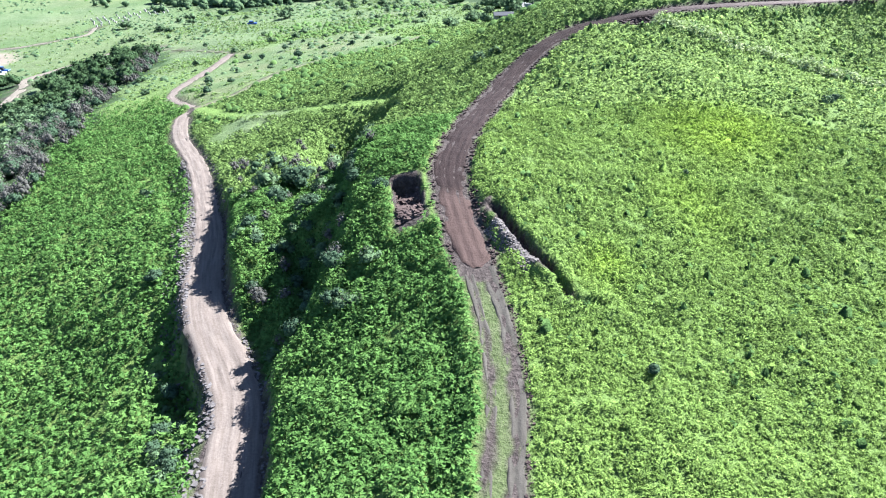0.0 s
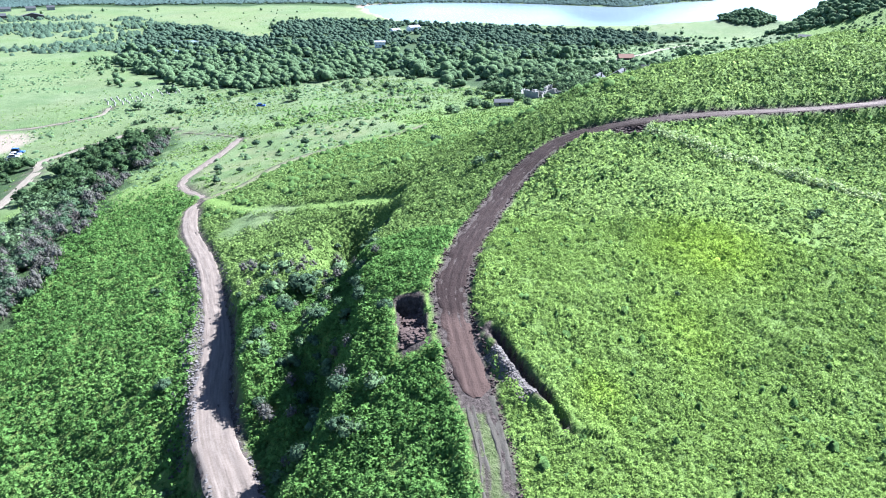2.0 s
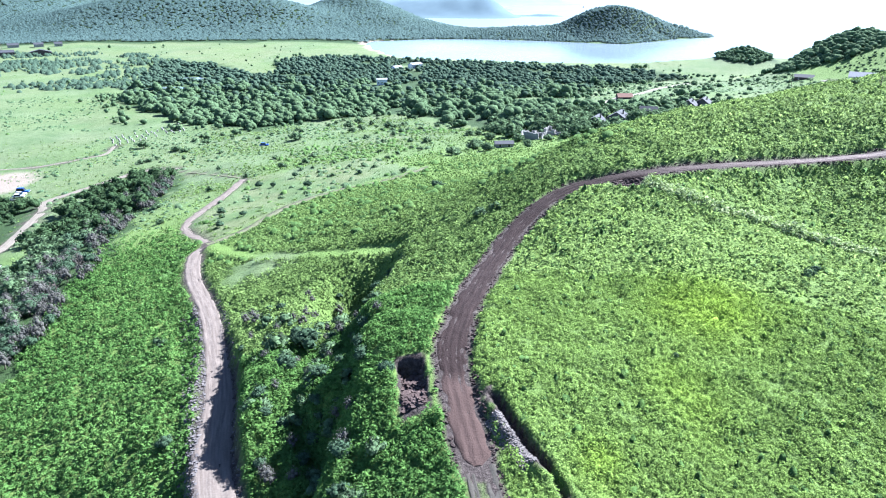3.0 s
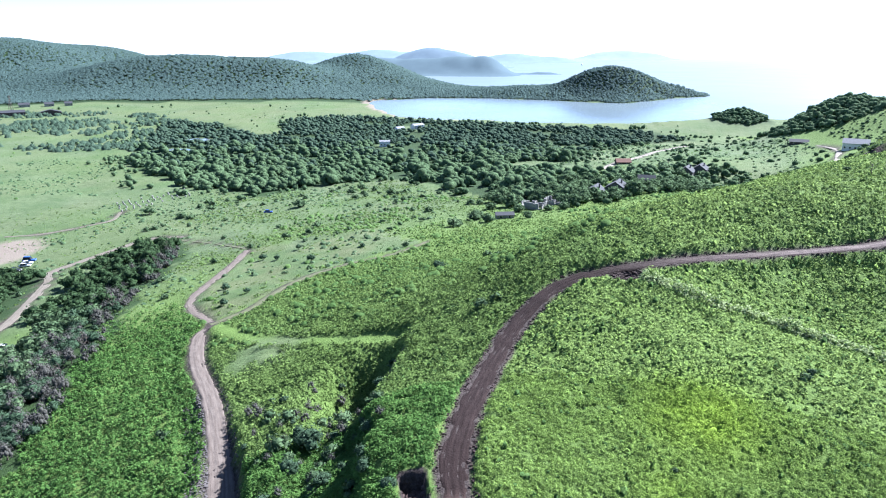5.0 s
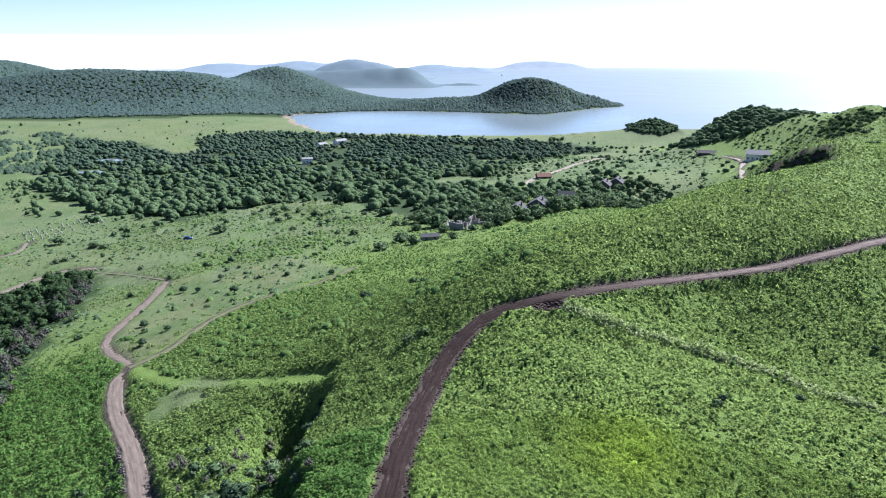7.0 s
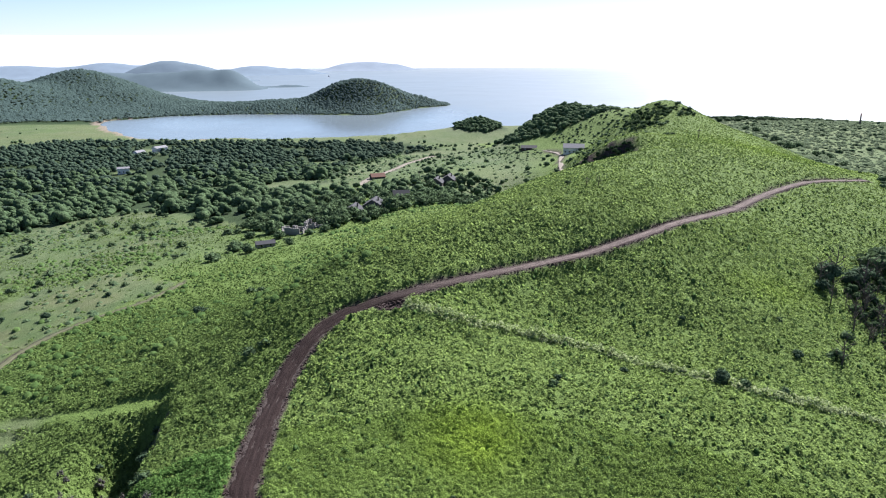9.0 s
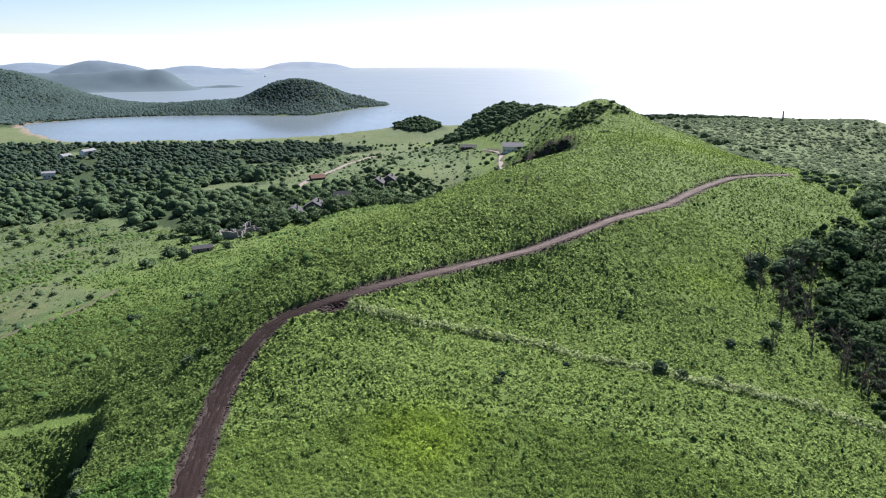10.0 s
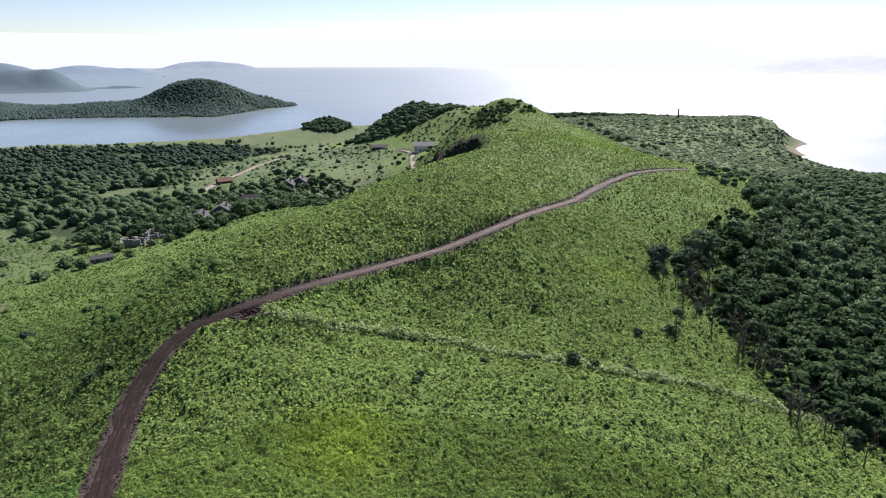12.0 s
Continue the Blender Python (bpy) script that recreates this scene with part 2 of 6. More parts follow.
def ground(x, y):
    """Height of the land as it lies now."""
    shape = x.shape
    x, y = x.ravel(), y.ravel()
    h = wild(x, y)
    d, _, side = along(x, y, LOWER_ROAD, 14)
    h = h - 0.9 * np.exp(-((d - 5.0) / 2.2) ** 2) * (side > 0) * smooth(150, 110, y)
    # the steep, shaded flank between the two roads
    d, _, side = along(x, y, FLANK_EDGE, 17)
    e = d + (grain(x, y, 5, 7) - 0.5) * 2.5
    h = h - 3.6 * (side > 0) * smooth(0, 3.4, e) * smooth(16, 8, d) * (0.65 + 0.7 * grain(x, y, 9, 11)) * smooth(44, 50, y) * smooth(125, 118, y) * (1 + 1.1 * np.exp(-((y - 111) / 7.5) ** 4))
    track = np.zeros(x.shape)
    for line, half, cut in CUT:
        d, z, _ = along(x, y, line, half + cut + 1)
        w = 1 - smooth(half, half + cut, d)
        track = np.maximum(track, w)
        h = h * (1 - w) + (z - 0.12) * w
    near = (np.abs(x) < 110) & (y > 15) & (y < 170)
    h[near] += ((grain(x[near], y[near], 2.3, 5) - 0.5) * 0.55 + (grain(x[near], y[near], 1.2, 6) - 0.5) * 0.25) * (1 - track[near])
    d, _, side = along(x, y, OLD_DITCH, 6)
    h = h - 0.12 * np.exp(-(d / 0.6) ** 2) + 0.15 * np.exp(-((d - 1.8) / 0.9) ** 2) * (side > 0)
    d, _, side = along(x, y, TRENCH, 5)
    h = h - 1.2 * np.exp(-(d / 0.5) ** 4) + 0.5 * np.exp(-((d - 1.2) / 0.6) ** 2) * (side < 0) * (0.5 + 1.0 * grain(x, y, 0.9, 2))
    d, _, side = along(x, y, FURROW, 4)
    h = h - 0.7 * np.exp(-(d / 0.4) ** 2) + 0.3 * np.exp(-((d - 1.0) / 0.5) ** 2)
    # the square pit
    u, v = (x - PIT[0]) * 0.99 + (y - PIT[1]) * 0.13, (y - PIT[1]) * 0.99 - (x - PIT[0]) * 0.13
    edge = np.maximum(np.abs(u) / 1.4, np.abs(v) / 4.0) + (grain(x, y, 1.1, 8) - 0.5) * 0.16
    h = h - np.maximum(1.25 + 1.2 * v / 4.0 - 0.5 * grain(x, y, 0.8, 6), 0.25) * (1 - smooth(0.90, 1.04, edge))
    # the washed-out gully below the road and the hollow beside the bend
    h = h - 2.0 * np.exp(-((x + 13.4 - (y - 112) * 0.24 + (grain(x, y, 4, 3) - 0.5) * 2) / 2.6) ** 4 - ((y - 112) / 7.0) ** 4)
    h = h - 3.2 * np.exp(-((x + 14.6 + (y - 64) * 0.35) / 2.6) ** 4 - ((y - 64) / 6.0) ** 4)
    h = h - 1.2 * np.exp(-((x - 32.8) / 2.2) ** 2 - ((y - 119.6) / 1.6) ** 2)
    # the scarp below the knob of the hill and a hollow near its top
    u, v = (x - 153) * 0.82 - (y - 238) * 0.57, (x - 153) * 0.57 + (y - 238) * 0.82
    h = h - 5.0 * np.exp(-(u / 13) ** 4) * smooth(-9, 3, v + (grain(x, y, 5, 4) - 0.5) * 3) * smooth(8.5, 4.5, v - u * 0.1 + (grain(x, y, 4, 6) - 0.5) * 3)
    h = h - 3.0 * np.exp(-((x - 186) / 7) ** 2 - ((y - 258) / 3) ** 2)
    return h.reshape(shape)


def bare(x, y):
    """0 where plants grow, 1 on trodden or dug soil and on dark soil put where shade lies."""
    b = np.zeros(x.shape)
    for line, half, cut in ((DOZED_ROAD, 1.9, 0.7), (RUT_LEFT, 0.32, 0.25), (RUT_RIGHT, 0.5, 0.4), (GRAVEL_ROAD, 2.6, 1.0), (GRAVEL_BEND, 2.0, 0.9), (GRAVEL_TRACK, 1.4, 0.8), (VALLEY_ROAD, 1.9, 0.6), (SANDY_ROAD, 2.2, 0.8),
                            (GRASS_TRACK, 0.9, 0.6), (MEADOW_LANE, 1.2, 0.6), (HOUSE_TRACK, 1.8, 0.6), (HEDGE_TRACK, 0.7, 0.6)):
        d, _, _ = along(x, y, line, half + cut + 2)
        b = np.maximum(b, 1 - smooth(half - 0.1, half + cut, d + (grain(x, y, 1.3, 5) - 0.5) * 0.8))
    d, _, _ = along(x, y, TWO_TRACK, 4)
    b = np.maximum(b, 0.55 * (1 - smooth(1.2, 2.0, d + (grain(x, y, 1.1, 5) - 0.5) * 0.8)))
    d, _, side = along(x, y, TRENCH, 5)
    b = np.maximum(b, (1 - smooth(0.5, 0.7, d)) + (side < 0) * (1 - smooth(1.0, 1.6, d + (grain(x, y, 0.8, 5) - 0.5) * 0.9)))
    d, _, _ = along(x, y, FURROW, 4)
    b = np.maximum(b, 0.9 * (1 - smooth(0.12, 0.35, d + (grain(x, y, 1.6, 5) - 0.5) * 0.6)))
    u, v = (x - PIT[0]) * 0.99 + (y - PIT[1]) * 0.13, (y - PIT[1]) * 0.99 - (x - PIT[0]) * 0.13
    b = np.maximum(b, 1 - smooth(1.14, 1.24, np.maximum(np.abs(u) / 1.4, np.abs(v) / 4.0) + (grain(x, y, 1.1, 8) - 0.5) * 0.16))
    b = np.maximum(b, 1 - smooth(0.8, 1.1, np.hypot((x - 32.4) / 3.0, (y - 119.8) / 2.0) + (grain(x, y, 1.0, 8) - 0.5) * 0.5))
    # dark soil laid in the gully to stand in for its black shade
    d, _, side = along(x, y, FLANK_EDGE, 8)
    b = np.maximum(b, (1 - smooth(0.7, 1.0, np.maximum(np.abs(d - 2.2) / 2.4, np.abs(y - 111) / 8.5) + (grain(x, y, 2.0, 8) - 0.5) * 0.7)) * (side > 0))
    # scarp wall and upper hollow get dark soil for their shade as well
    u, v = (x - 153) * 0.82 - (y - 238) * 0.57, (x - 153) * 0.57 + (y - 238) * 0.82
    b = np.maximum(b, 1 - smooth(0.8, 1.1, np.maximum(np.abs(u) / 13, np.abs(v - 6) / 4.5) + (grain(x, y, 3, 8) - 0.5) * 0.5))
    b = np.maximum(b, 1 - smooth(0.8, 1.1, np.hypot((x - 187) / 8, (y - 259.5) / 3.2) + (grain(x, y, 3, 8) - 0.5) * 0.5))
    return np.clip(b, 0, 1)


# ---------------------------------------------------------------- materials
def material(name, rough=0.9, spec=0.2):
    m = bpy.data.materials.new(name)
    m.use_nodes = True
    n, l = m.node_tree.nodes, m.node_tree.links
    b = n["Principled BSDF"]
    b.inputs["Roughness"].default_value, b.inputs["Specular IOR Level"].default_value = rough, spec
    return m, n, l, b


def noise_node(n, l, scale, detail=4, rough=0.6):
    t = n.new("ShaderNodeTexNoise")
    t.inputs["Scale"].default_value, t.inputs["Detail"].default_value, t.inputs["Roughness"].default_value = scale, detail, rough
    geo = n.new("ShaderNodeNewGeometry")
    l.new(geo.outputs["Position"], t.inputs["Vector"])
    return t.outputs["Fac"]


def ramp(n, l, fac, stops):
    r = n.new("ShaderNodeValToRGB")
    r.color_ramp.elements[0].position, r.color_ramp.elements[0].color = stops[0][0], (*stops[0][1], 1)
    r.color_ramp.elements[1].position, r.color_ramp.elements[1].color = stops[-1][0], (*stops[-1][1], 1)
    for at, c in stops[1:-1]:
        r.color_ramp.elements.new(at).color = (*c, 1)
    l.new(fac, r.inputs["Fac"])
    return r.outputs["Color"]


def mix(n, l, fac, a, b, how="MIX"):
    x = n.new("ShaderNodeMix")
    x.data_type, x.blend_type = "RGBA", how
    for slot, v in ((0, fac), (6, a), (7, b)):
        if isinstance(v, bpy.types.NodeSocket):
            l.new(v, x.inputs[slot])
        else:
            x.inputs[slot].default_value = v if slot == 0 else (*v, 1)
    return x.outputs[2]


def attribute(n, name):
    a = n.new("ShaderNodeAttribute")
    a.attribute_name = name
    return a.outputs["Fac"]


def bump(n, l, b, height, strength, distance):
    u = n.new("ShaderNodeBump")
    u.inputs["Strength"].default_value, u.inputs["Distance"].default_value = strength, distance
    l.new(height, u.inputs["Height"])
    l.new(u.outputs["Normal"], b.inputs["Normal"])


def soil(name, dark, mid, light, lump=0.12, rough=0.95):
    m, n, l, b = material(name, rough, 0.1)
    big, small = noise_node(n, l, 0.5, 4), noise_node(n, l, 5.0, 5, 0.7)
    c = ramp(n, l, big, [(0.3, dark), (0.5, mid), (0.7, light)])
    c = mix(n, l, 0.35, c, ramp(n, l, small, [(0.3, dark), (0.7, light)]))
    l.new(c, b.inputs["Base Color"])
    bump(n, l, b, small, 0.8, lump)
    return m


def road_soil(name, dark, mid, light, lump=0.08, fresh=None, packed=None):
    """Soil of a road: clods, and streaks left by blades and wheels along it."""
    m, n, l, b = material(name, 0.95, 0.1)
    v = n.new("ShaderNodeCombineXYZ")
    for k, (attr, scale) in enumerate((("off", 3.2), ("run", 0.16))):
        mul = n.new("ShaderNodeMath")
        mul.operation = "MULTIPLY"
        l.new(attribute(n, attr), mul.inputs[0])
        mul.inputs[1].default_value = scale
        l.new(mul.outputs[0], v.inputs[k])
    streak = n.new("ShaderNodeTexNoise")
    streak.inputs["Scale"].default_value, streak.inputs["Detail"].default_value = 1.0, 5
    l.new(v.outputs[0], streak.inputs["Vector"])
    wide, small = noise_node(n, l, 0.22, 4), noise_node(n, l, 4.0, 5, 0.75)
    c = ramp(n, l, streak.outputs["Fac"], [(0.32, dark), (0.5, mid), (0.68, light)])
    c = mix(n, l, 0.45, c, ramp(n, l, small, [(0.3, dark), (0.7, light)]))
    c = mix(n, l, ramp(n, l, wide, [(0.4, (0, 0, 0)), (0.7, (0.5, 0.5, 0.5))]), c, mid)
    if fresh:
        near = n.new("ShaderNodeMapRange")
        near.inputs["From Min"].default_value, near.inputs["From Max"].default_value = 11.5, 14.0
        near.inputs["To Min"].default_value, near.inputs["To Max"].default_value = 0.75, 0.0
        l.new(attribute(n, "run"), near.inputs["Value"])
        c = mix(n, l, near.outputs[0], c, mix(n, l, 0.5, c, fresh))
    if packed:
        along_it = n.new("ShaderNodeMapRange")
        along_it.inputs["From Min"].default_value, along_it.inputs["From Max"].default_value = 82, 125
        l.new(attribute(n, "run"), along_it.inputs["Value"])
        wide_of = n.new("ShaderNodeMath")
        wide_of.operation = "ABSOLUTE"
        l.new(attribute(n, "off"), wide_of.inputs[0])
        across = n.new("ShaderNodeMapRange")
        across.inputs["From Min"].default_value, across.inputs["From Max"].default_value = 0.7, 1.5
        across.inputs["To Min"].default_value, across.inputs["To Max"].default_value = 0.9, 0.0
        l.new(wide_of.outputs[0], across.inputs["Value"])
        both = n.new("ShaderNodeMath")
        both.operation = "MULTIPLY"
        l.new(along_it.outputs[0], both.inputs[0])
        l.new(across.outputs[0], both.inputs[1])
        c = mix(n, l, both.outputs[0], c, mix(n, l, ramp(n, l, streak.outputs["Fac"], [(0.4, (0, 0, 0)), (0.6, (1, 1, 1))]), tuple(0.6 * k for k in packed), packed))
    l.new(c, b.inputs["Base Color"])
    bump(n, l, b, small, 0.9, lump)
    return m


def leafy(name, dark, mid, light, spread_of_tones=0.45, through_leaf=0.45, lump=0.0, fleck=0.5):
    """Leaves: they let some of the light through."""
    m, n, l, b = material(name, 0.9, 0.03)
    geo = n.new("ShaderNodeNewGeometry")
    tone = attribute(n, "tone")
    add = n.new("ShaderNodeMath")
    add.operation = "MULTIPLY_ADD"
    l.new(geo.outputs["Random Per Island"], add.inputs[0])
    add.inputs[1].default_value = spread_of_tones
    l.new(tone, add.inputs[2])
    c = ramp(n, l, add.outputs[0], [(0.1, dark), (0.6, mid), (1.15, light)])
    fine = noise_node(n, l, 7.0, 3, 0.7)
    c = mix(n, l, fleck, c, mix(n, l, ramp(n, l, fine, [(0.35, (0, 0, 0)), (0.65, (1, 1, 1))]), dark, light))
    if lump:
        broad = noise_node(n, l, lump, 3, 0.65)
        c = mix(n, l, 0.55, c, mix(n, l, ramp(n, l, broad, [(0.40, (0, 0, 0)), (0.60, (1, 1, 1))]), dark, light))
        bump(n, l, b, broad, 1.0, 0.6 / lump)
    else:
        bump(n, l, b, fine, 0.8, 0.12)
    lime = attribute(n, "lime")
    c = mix(n, l, lime, c, (0.19, 0.29, 0.036))
    l.new(c, b.inputs["Base Color"])
    t = n.new("ShaderNodeBsdfTranslucent")
    l.new(c, t.inputs["Color"])
    s = n.new("ShaderNodeMixShader")
    s.inputs[0].default_value = through_leaf
    l.new(b.outputs[0], s.inputs[1])
    l.new(t.outputs[0], s.inputs[2])
    l.new(s.outputs[0], n["Material Output"].inputs["Surface"])
    return m


def ground_material():
    m, n, l, b = material("weedy_ground", 0.95, 0.1)
    wide, mid, fine = noise_node(n, l, 0.03, 5), noise_node(n, l, 0.35, 5, 0.65), noise_node(n, l, 2.2, 5, 0.7)
    green = ramp(n, l, mid, [(0.32, (0.064, 0.102, 0.025)), (0.5, (0.088, 0.140, 0.034)), (0.68, (0.116, 0.176, 0.046))])
    green = mix(n, l, 0.5, green, ramp(n, l, fine, [(0.35, (0.050, 0.084, 0.020)), (0.65, (0.122, 0.184, 0.048))]))
    green = mix(n, l, mix(n, l, 0.6, (0, 0, 0), wide), green, (0.090, 0.142, 0.036))
    # paler grazed grass, with its blue raised to paint distance haze
    pale = ramp(n, l, mid, [(0.3, (0.056, 0.080, 0.042)), (0.5, (0.090, 0.116, 0.063)), (0.75, (0.128, 0.148, 0.086))])
    pale = mix(n, l, 0.25, pale, ramp(n, l, fine, [(0.35, (0.036, 0.058, 0.031)), (0.65, (0.122, 0.154, 0.084))]))
    pale = mix(n, l, ramp(n, l, wide, [(0.42, (0, 0, 0)), (0.62, (0.75, 0.75, 0.75))]), pale, (0.054, 0.088, 0.036))
    c = mix(n, l, attribute(n, "pale"), green, pale)
    c = mix(n, l, attribute(n, "dry"), c, mix(n, l, ramp(n, l, mid, [(0.35, (0, 0, 0)), (0.65, (1, 1, 1))]), (0.085, 0.104, 0.045), (0.125, 0.134, 0.072)))
    c = mix(n, l, attribute(n, "lime"), c, (0.15, 0.23, 0.025))
    # dark ground under trees: shade between the crowns put into the colour
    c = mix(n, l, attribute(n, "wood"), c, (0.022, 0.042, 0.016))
    earth = ramp(n, l, fine, [(0.3, (0.020, 0.016, 0.015)), (0.5, (0.046, 0.037, 0.034)), (0.7, (0.085, 0.070, 0.064))])
    c = mix(n, l, attribute(n, "soil"), c, earth)
    c = mix(n, l, attribute(n, "sand"), c, ramp(n, l, fine, [(0.3, (0.155, 0.130, 0.104)), (0.7, (0.20, 0.170, 0.138))]))
    l.new(c, b.inputs["Base Color"])
    bump(n, l, b, fine, 0.9, 0.35)
    return m


def water_material():
    m, n, l, b = material("sea_water", 0.16, 0.5)
    # lighter than water itself: haze over the sea put into the base colour
    b.inputs["Base Color"].default_value = (0.14, 0.178, 0.20, 1)
    b.inputs["IOR"].default_value = 1.33
    wide, fine = noise_node(n, l, 0.008, 4), noise_node(n, l, 0.35, 4)
    rr = n.new("ShaderNodeMapRange")
    rr.inputs["To Min"].default_value, rr.inputs["To Max"].default_value = -0.06, 0.10
    l.new(wide, rr.inputs["Value"])
    add = n.new("ShaderNodeMath")
    add.operation = "ADD"
    l.new(attribute(n, "swell"), add.inputs[0])
    l.new(rr.outputs[0], add.inputs[1])
    l.new(add.outputs[0], b.inputs["Roughness"])
    bump(n, l, b, fine, 0.10, 0.3)
    return m


GROUND = ground_material()
WATER = water_material()
BROWN_EARTH = road_soil("brown_dozed_earth", (0.0068, 0.0042, 0.0039), (0.0175, 0.0110, 0.0102), (0.036, 0.0245, 0.0225), 0.12, (0.105, 0.070, 0.060), (0.150, 0.122, 0.112))
CLODS = soil("brown_clods", (0.018, 0.013, 0.012), (0.042, 0.030, 0.028), (0.075, 0.056, 0.053))
PALE_GRAVEL = road_soil("pale_road_gravel", (0.062, 0.049, 0.041), (0.112, 0.092, 0.079), (0.165, 0.140, 0.121), 0.05)
TRODDEN = road_soil("trodden_grassy_earth", (0.028, 0.026, 0.021), (0.052, 0.047, 0.040), (0.086, 0.078, 0.068), 0.05)
WORN_GRASS = road_soil("worn_dry_grass", (0.062, 0.070, 0.038), (0.092, 0.096, 0.056), (0.125, 0.126, 0.080), 0.05)
SAND = road_soil("sandy_road", (0.14, 0.122, 0.10), (0.19, 0.170, 0.142), (0.24, 0.218, 0.188), 0.05)
LANE = road_soil("pale_lane", (0.088, 0.076, 0.061), (0.132, 0.115, 0.094), (0.172, 0.152, 0.127), 0.05)
ROCK = soil("broken_stone", (0.04, 0.036, 0.036), (0.09, 0.082, 0.08), (0.165, 0.152, 0.148), 0.04)
WEED = leafy("field_weeds", (0.092, 0.146, 0.031), (0.152, 0.236, 0.055), (0.210, 0.308, 0.084), 0.28, 0.22, 0, 0.15)
MEADOW_WEED = leafy("meadow_weeds", (0.074, 0.122, 0.034), (0.118, 0.184, 0.053), (0.166, 0.244, 0.080), 0.32, 0.2, 0, 0.15)
# darker copy of WEED: shade of slopes facing from the sun, as colour
SHADED_WEED = leafy("shaded_slope_weeds", (0.066, 0.106, 0.028), (0.108, 0.168, 0.047), (0.154, 0.226, 0.068), 0.30, 0.2, 0, 0.15)
# paler copy of WEED: brightening by distance haze put into the colour
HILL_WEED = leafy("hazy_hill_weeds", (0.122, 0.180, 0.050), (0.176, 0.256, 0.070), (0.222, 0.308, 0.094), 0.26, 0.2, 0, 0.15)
BANK_GRASS = leafy("bank_grass", (0.19, 0.25, 0.105), (0.255, 0.32, 0.145), (0.315, 0.375, 0.19), 0.3, 0.22, 0, 0.15)
# deeper green of the broad plants; on the flank also a stand-in for shade
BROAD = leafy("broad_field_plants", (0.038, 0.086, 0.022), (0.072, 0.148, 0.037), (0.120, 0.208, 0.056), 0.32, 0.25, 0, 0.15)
HERB = leafy("dark_herbs", (0.034, 0.070, 0.020), (0.062, 0.116, 0.034), (0.100, 0.164, 0.052), 0.3, 0.15, 0, 0.2)
# haze over the bay put into the leaf colour, blue-grey and low in contrast
HAZY = leafy("hazed_bay_hill_leaves", (0.037, 0.061, 0.058), (0.048, 0.077, 0.072), (0.062, 0.095, 0.086), 0.25, 0.1, 0.25)
LEAF = leafy("broad_leaves", (0.013, 0.029, 0.015), (0.032, 0.063, 0.028), (0.070, 0.116, 0.050), 0.4, 0.3, 1.6)
# far leaves paler and bluer than near ones: haze put into their colour
FAR_LEAF = leafy("hazed_far_leaves", (0.028, 0.054, 0.040), (0.054, 0.092, 0.064), (0.088, 0.132, 0.086), 0.35, 0.3, 0.8)
TWIGS = leafy("grey_twigs", (0.055, 0.056, 0.048), (0.088, 0.088, 0.078), (0.130, 0.128, 0.116), 0.4, 0.2)
# blue raised here too, for the haze over the valley
VALLEY_LEAF = leafy("valley_leaves", (0.025, 0.051, 0.028), (0.062, 0.108, 0.056), (0.122, 0.182, 0.090), 0.5, 0.25, 1.1)
GREY_LEAF = leafy("grey_leaves", (0.016, 0.034, 0.018), (0.042, 0.076, 0.042), (0.080, 0.125, 0.076), 0.4, 0.2)
BRUSH = leafy("headland_leaves", (0.036, 0.060, 0.032), (0.066, 0.100, 0.052), (0.105, 0.146, 0.076), 0.45, 0.15, 0.6)
BARK = soil("grey_bark", (0.05, 0.042, 0.035), (0.10, 0.085, 0.07), (0.17, 0.15, 0.13), 0.03)


def mesh_from(name, verts, faces, mat, smooth_shade=False, normals=None, **values):
    me = bpy.data.meshes.new(name)
    v, f = np.asarray(verts, np.float32), np.asarray(faces, np.int32)
    k = f.shape[1]
    me.vertices.add(len(v))
    me.vertices.foreach_set("co", v.ravel())
    me.loops.add(f.size)
    me.loops.foreach_set("vertex_index", f.ravel())
    me.polygons.add(len(f))
    me.polygons.foreach_set("loop_start", np.arange(0, f.size, k, dtype=np.int32))
    me.polygons.foreach_set("use_smooth", np.full(len(f), smooth_shade))
    for key, val in values.items():
        a = me.attributes.new(key, "FLOAT", "POINT")
        a.data.foreach_set("value", np.asarray(val, np.float32))
    me.update(calc_edges=True)
    if normals is not None:
        me.polygons.foreach_set("use_smooth", np.ones(len(f), bool))
        me.normals_split_custom_set_from_vertices(np.asarray(normals, np.float32))
    me.materials.append(mat)
    return me


# ---------------------------------------------------------------- ground and sea
def steps(lo, a, b, hi, fine, grow_lo, grow_hi):
    mid = list(np.arange(a, b, fine))
    out, s, v = [], fine, mid[-1]
    while v < hi:
        s *= grow_hi
        v += s
        out.append(v)
    low, s, v = [], fine, a
    while v > lo:
        s *= grow_lo
        v -= s
        low.append(v)
    return np.array(low[::-1] + mid + out)


VALLEY_WOOD = [(-232, 492), (-157, 422), (-110, 379), (-81, 411), (-32, 410), (9, 330), (40, 300), (50, 340), (60, 400), (60, 429), (82, 480), (116, 572), (177, 644), (236, 690), (215, 725),
               (130, 779), (42, 801), (-51, 837), (-150, 870), (-190, 820), (-168, 690), (-216, 701), (-259, 790), (-319, 780), (-273, 606)]
LEFT_SCRUB = [(-400, 480), (-336, 560), (-287, 590), (-240, 520), (-273, 606), (-259, 790), (-408, 900), (-700, 912), (-650, 700)]
STRIP_WOOD = [(-140, 240), (-135, 262), (-127, 285), (-113, 274), (-107, 246), (-105, 213), (-96, 170), (-86, 135), (-83, 112), (-92, 90), (-122, 124), (-121, 160), (-123, 190), (-130, 222)]
TRACK_WOOD = [(-185, 253), (-160, 251), (-153, 242), (-150, 226), (-143, 200), (-165, 190), (-200, 220)]
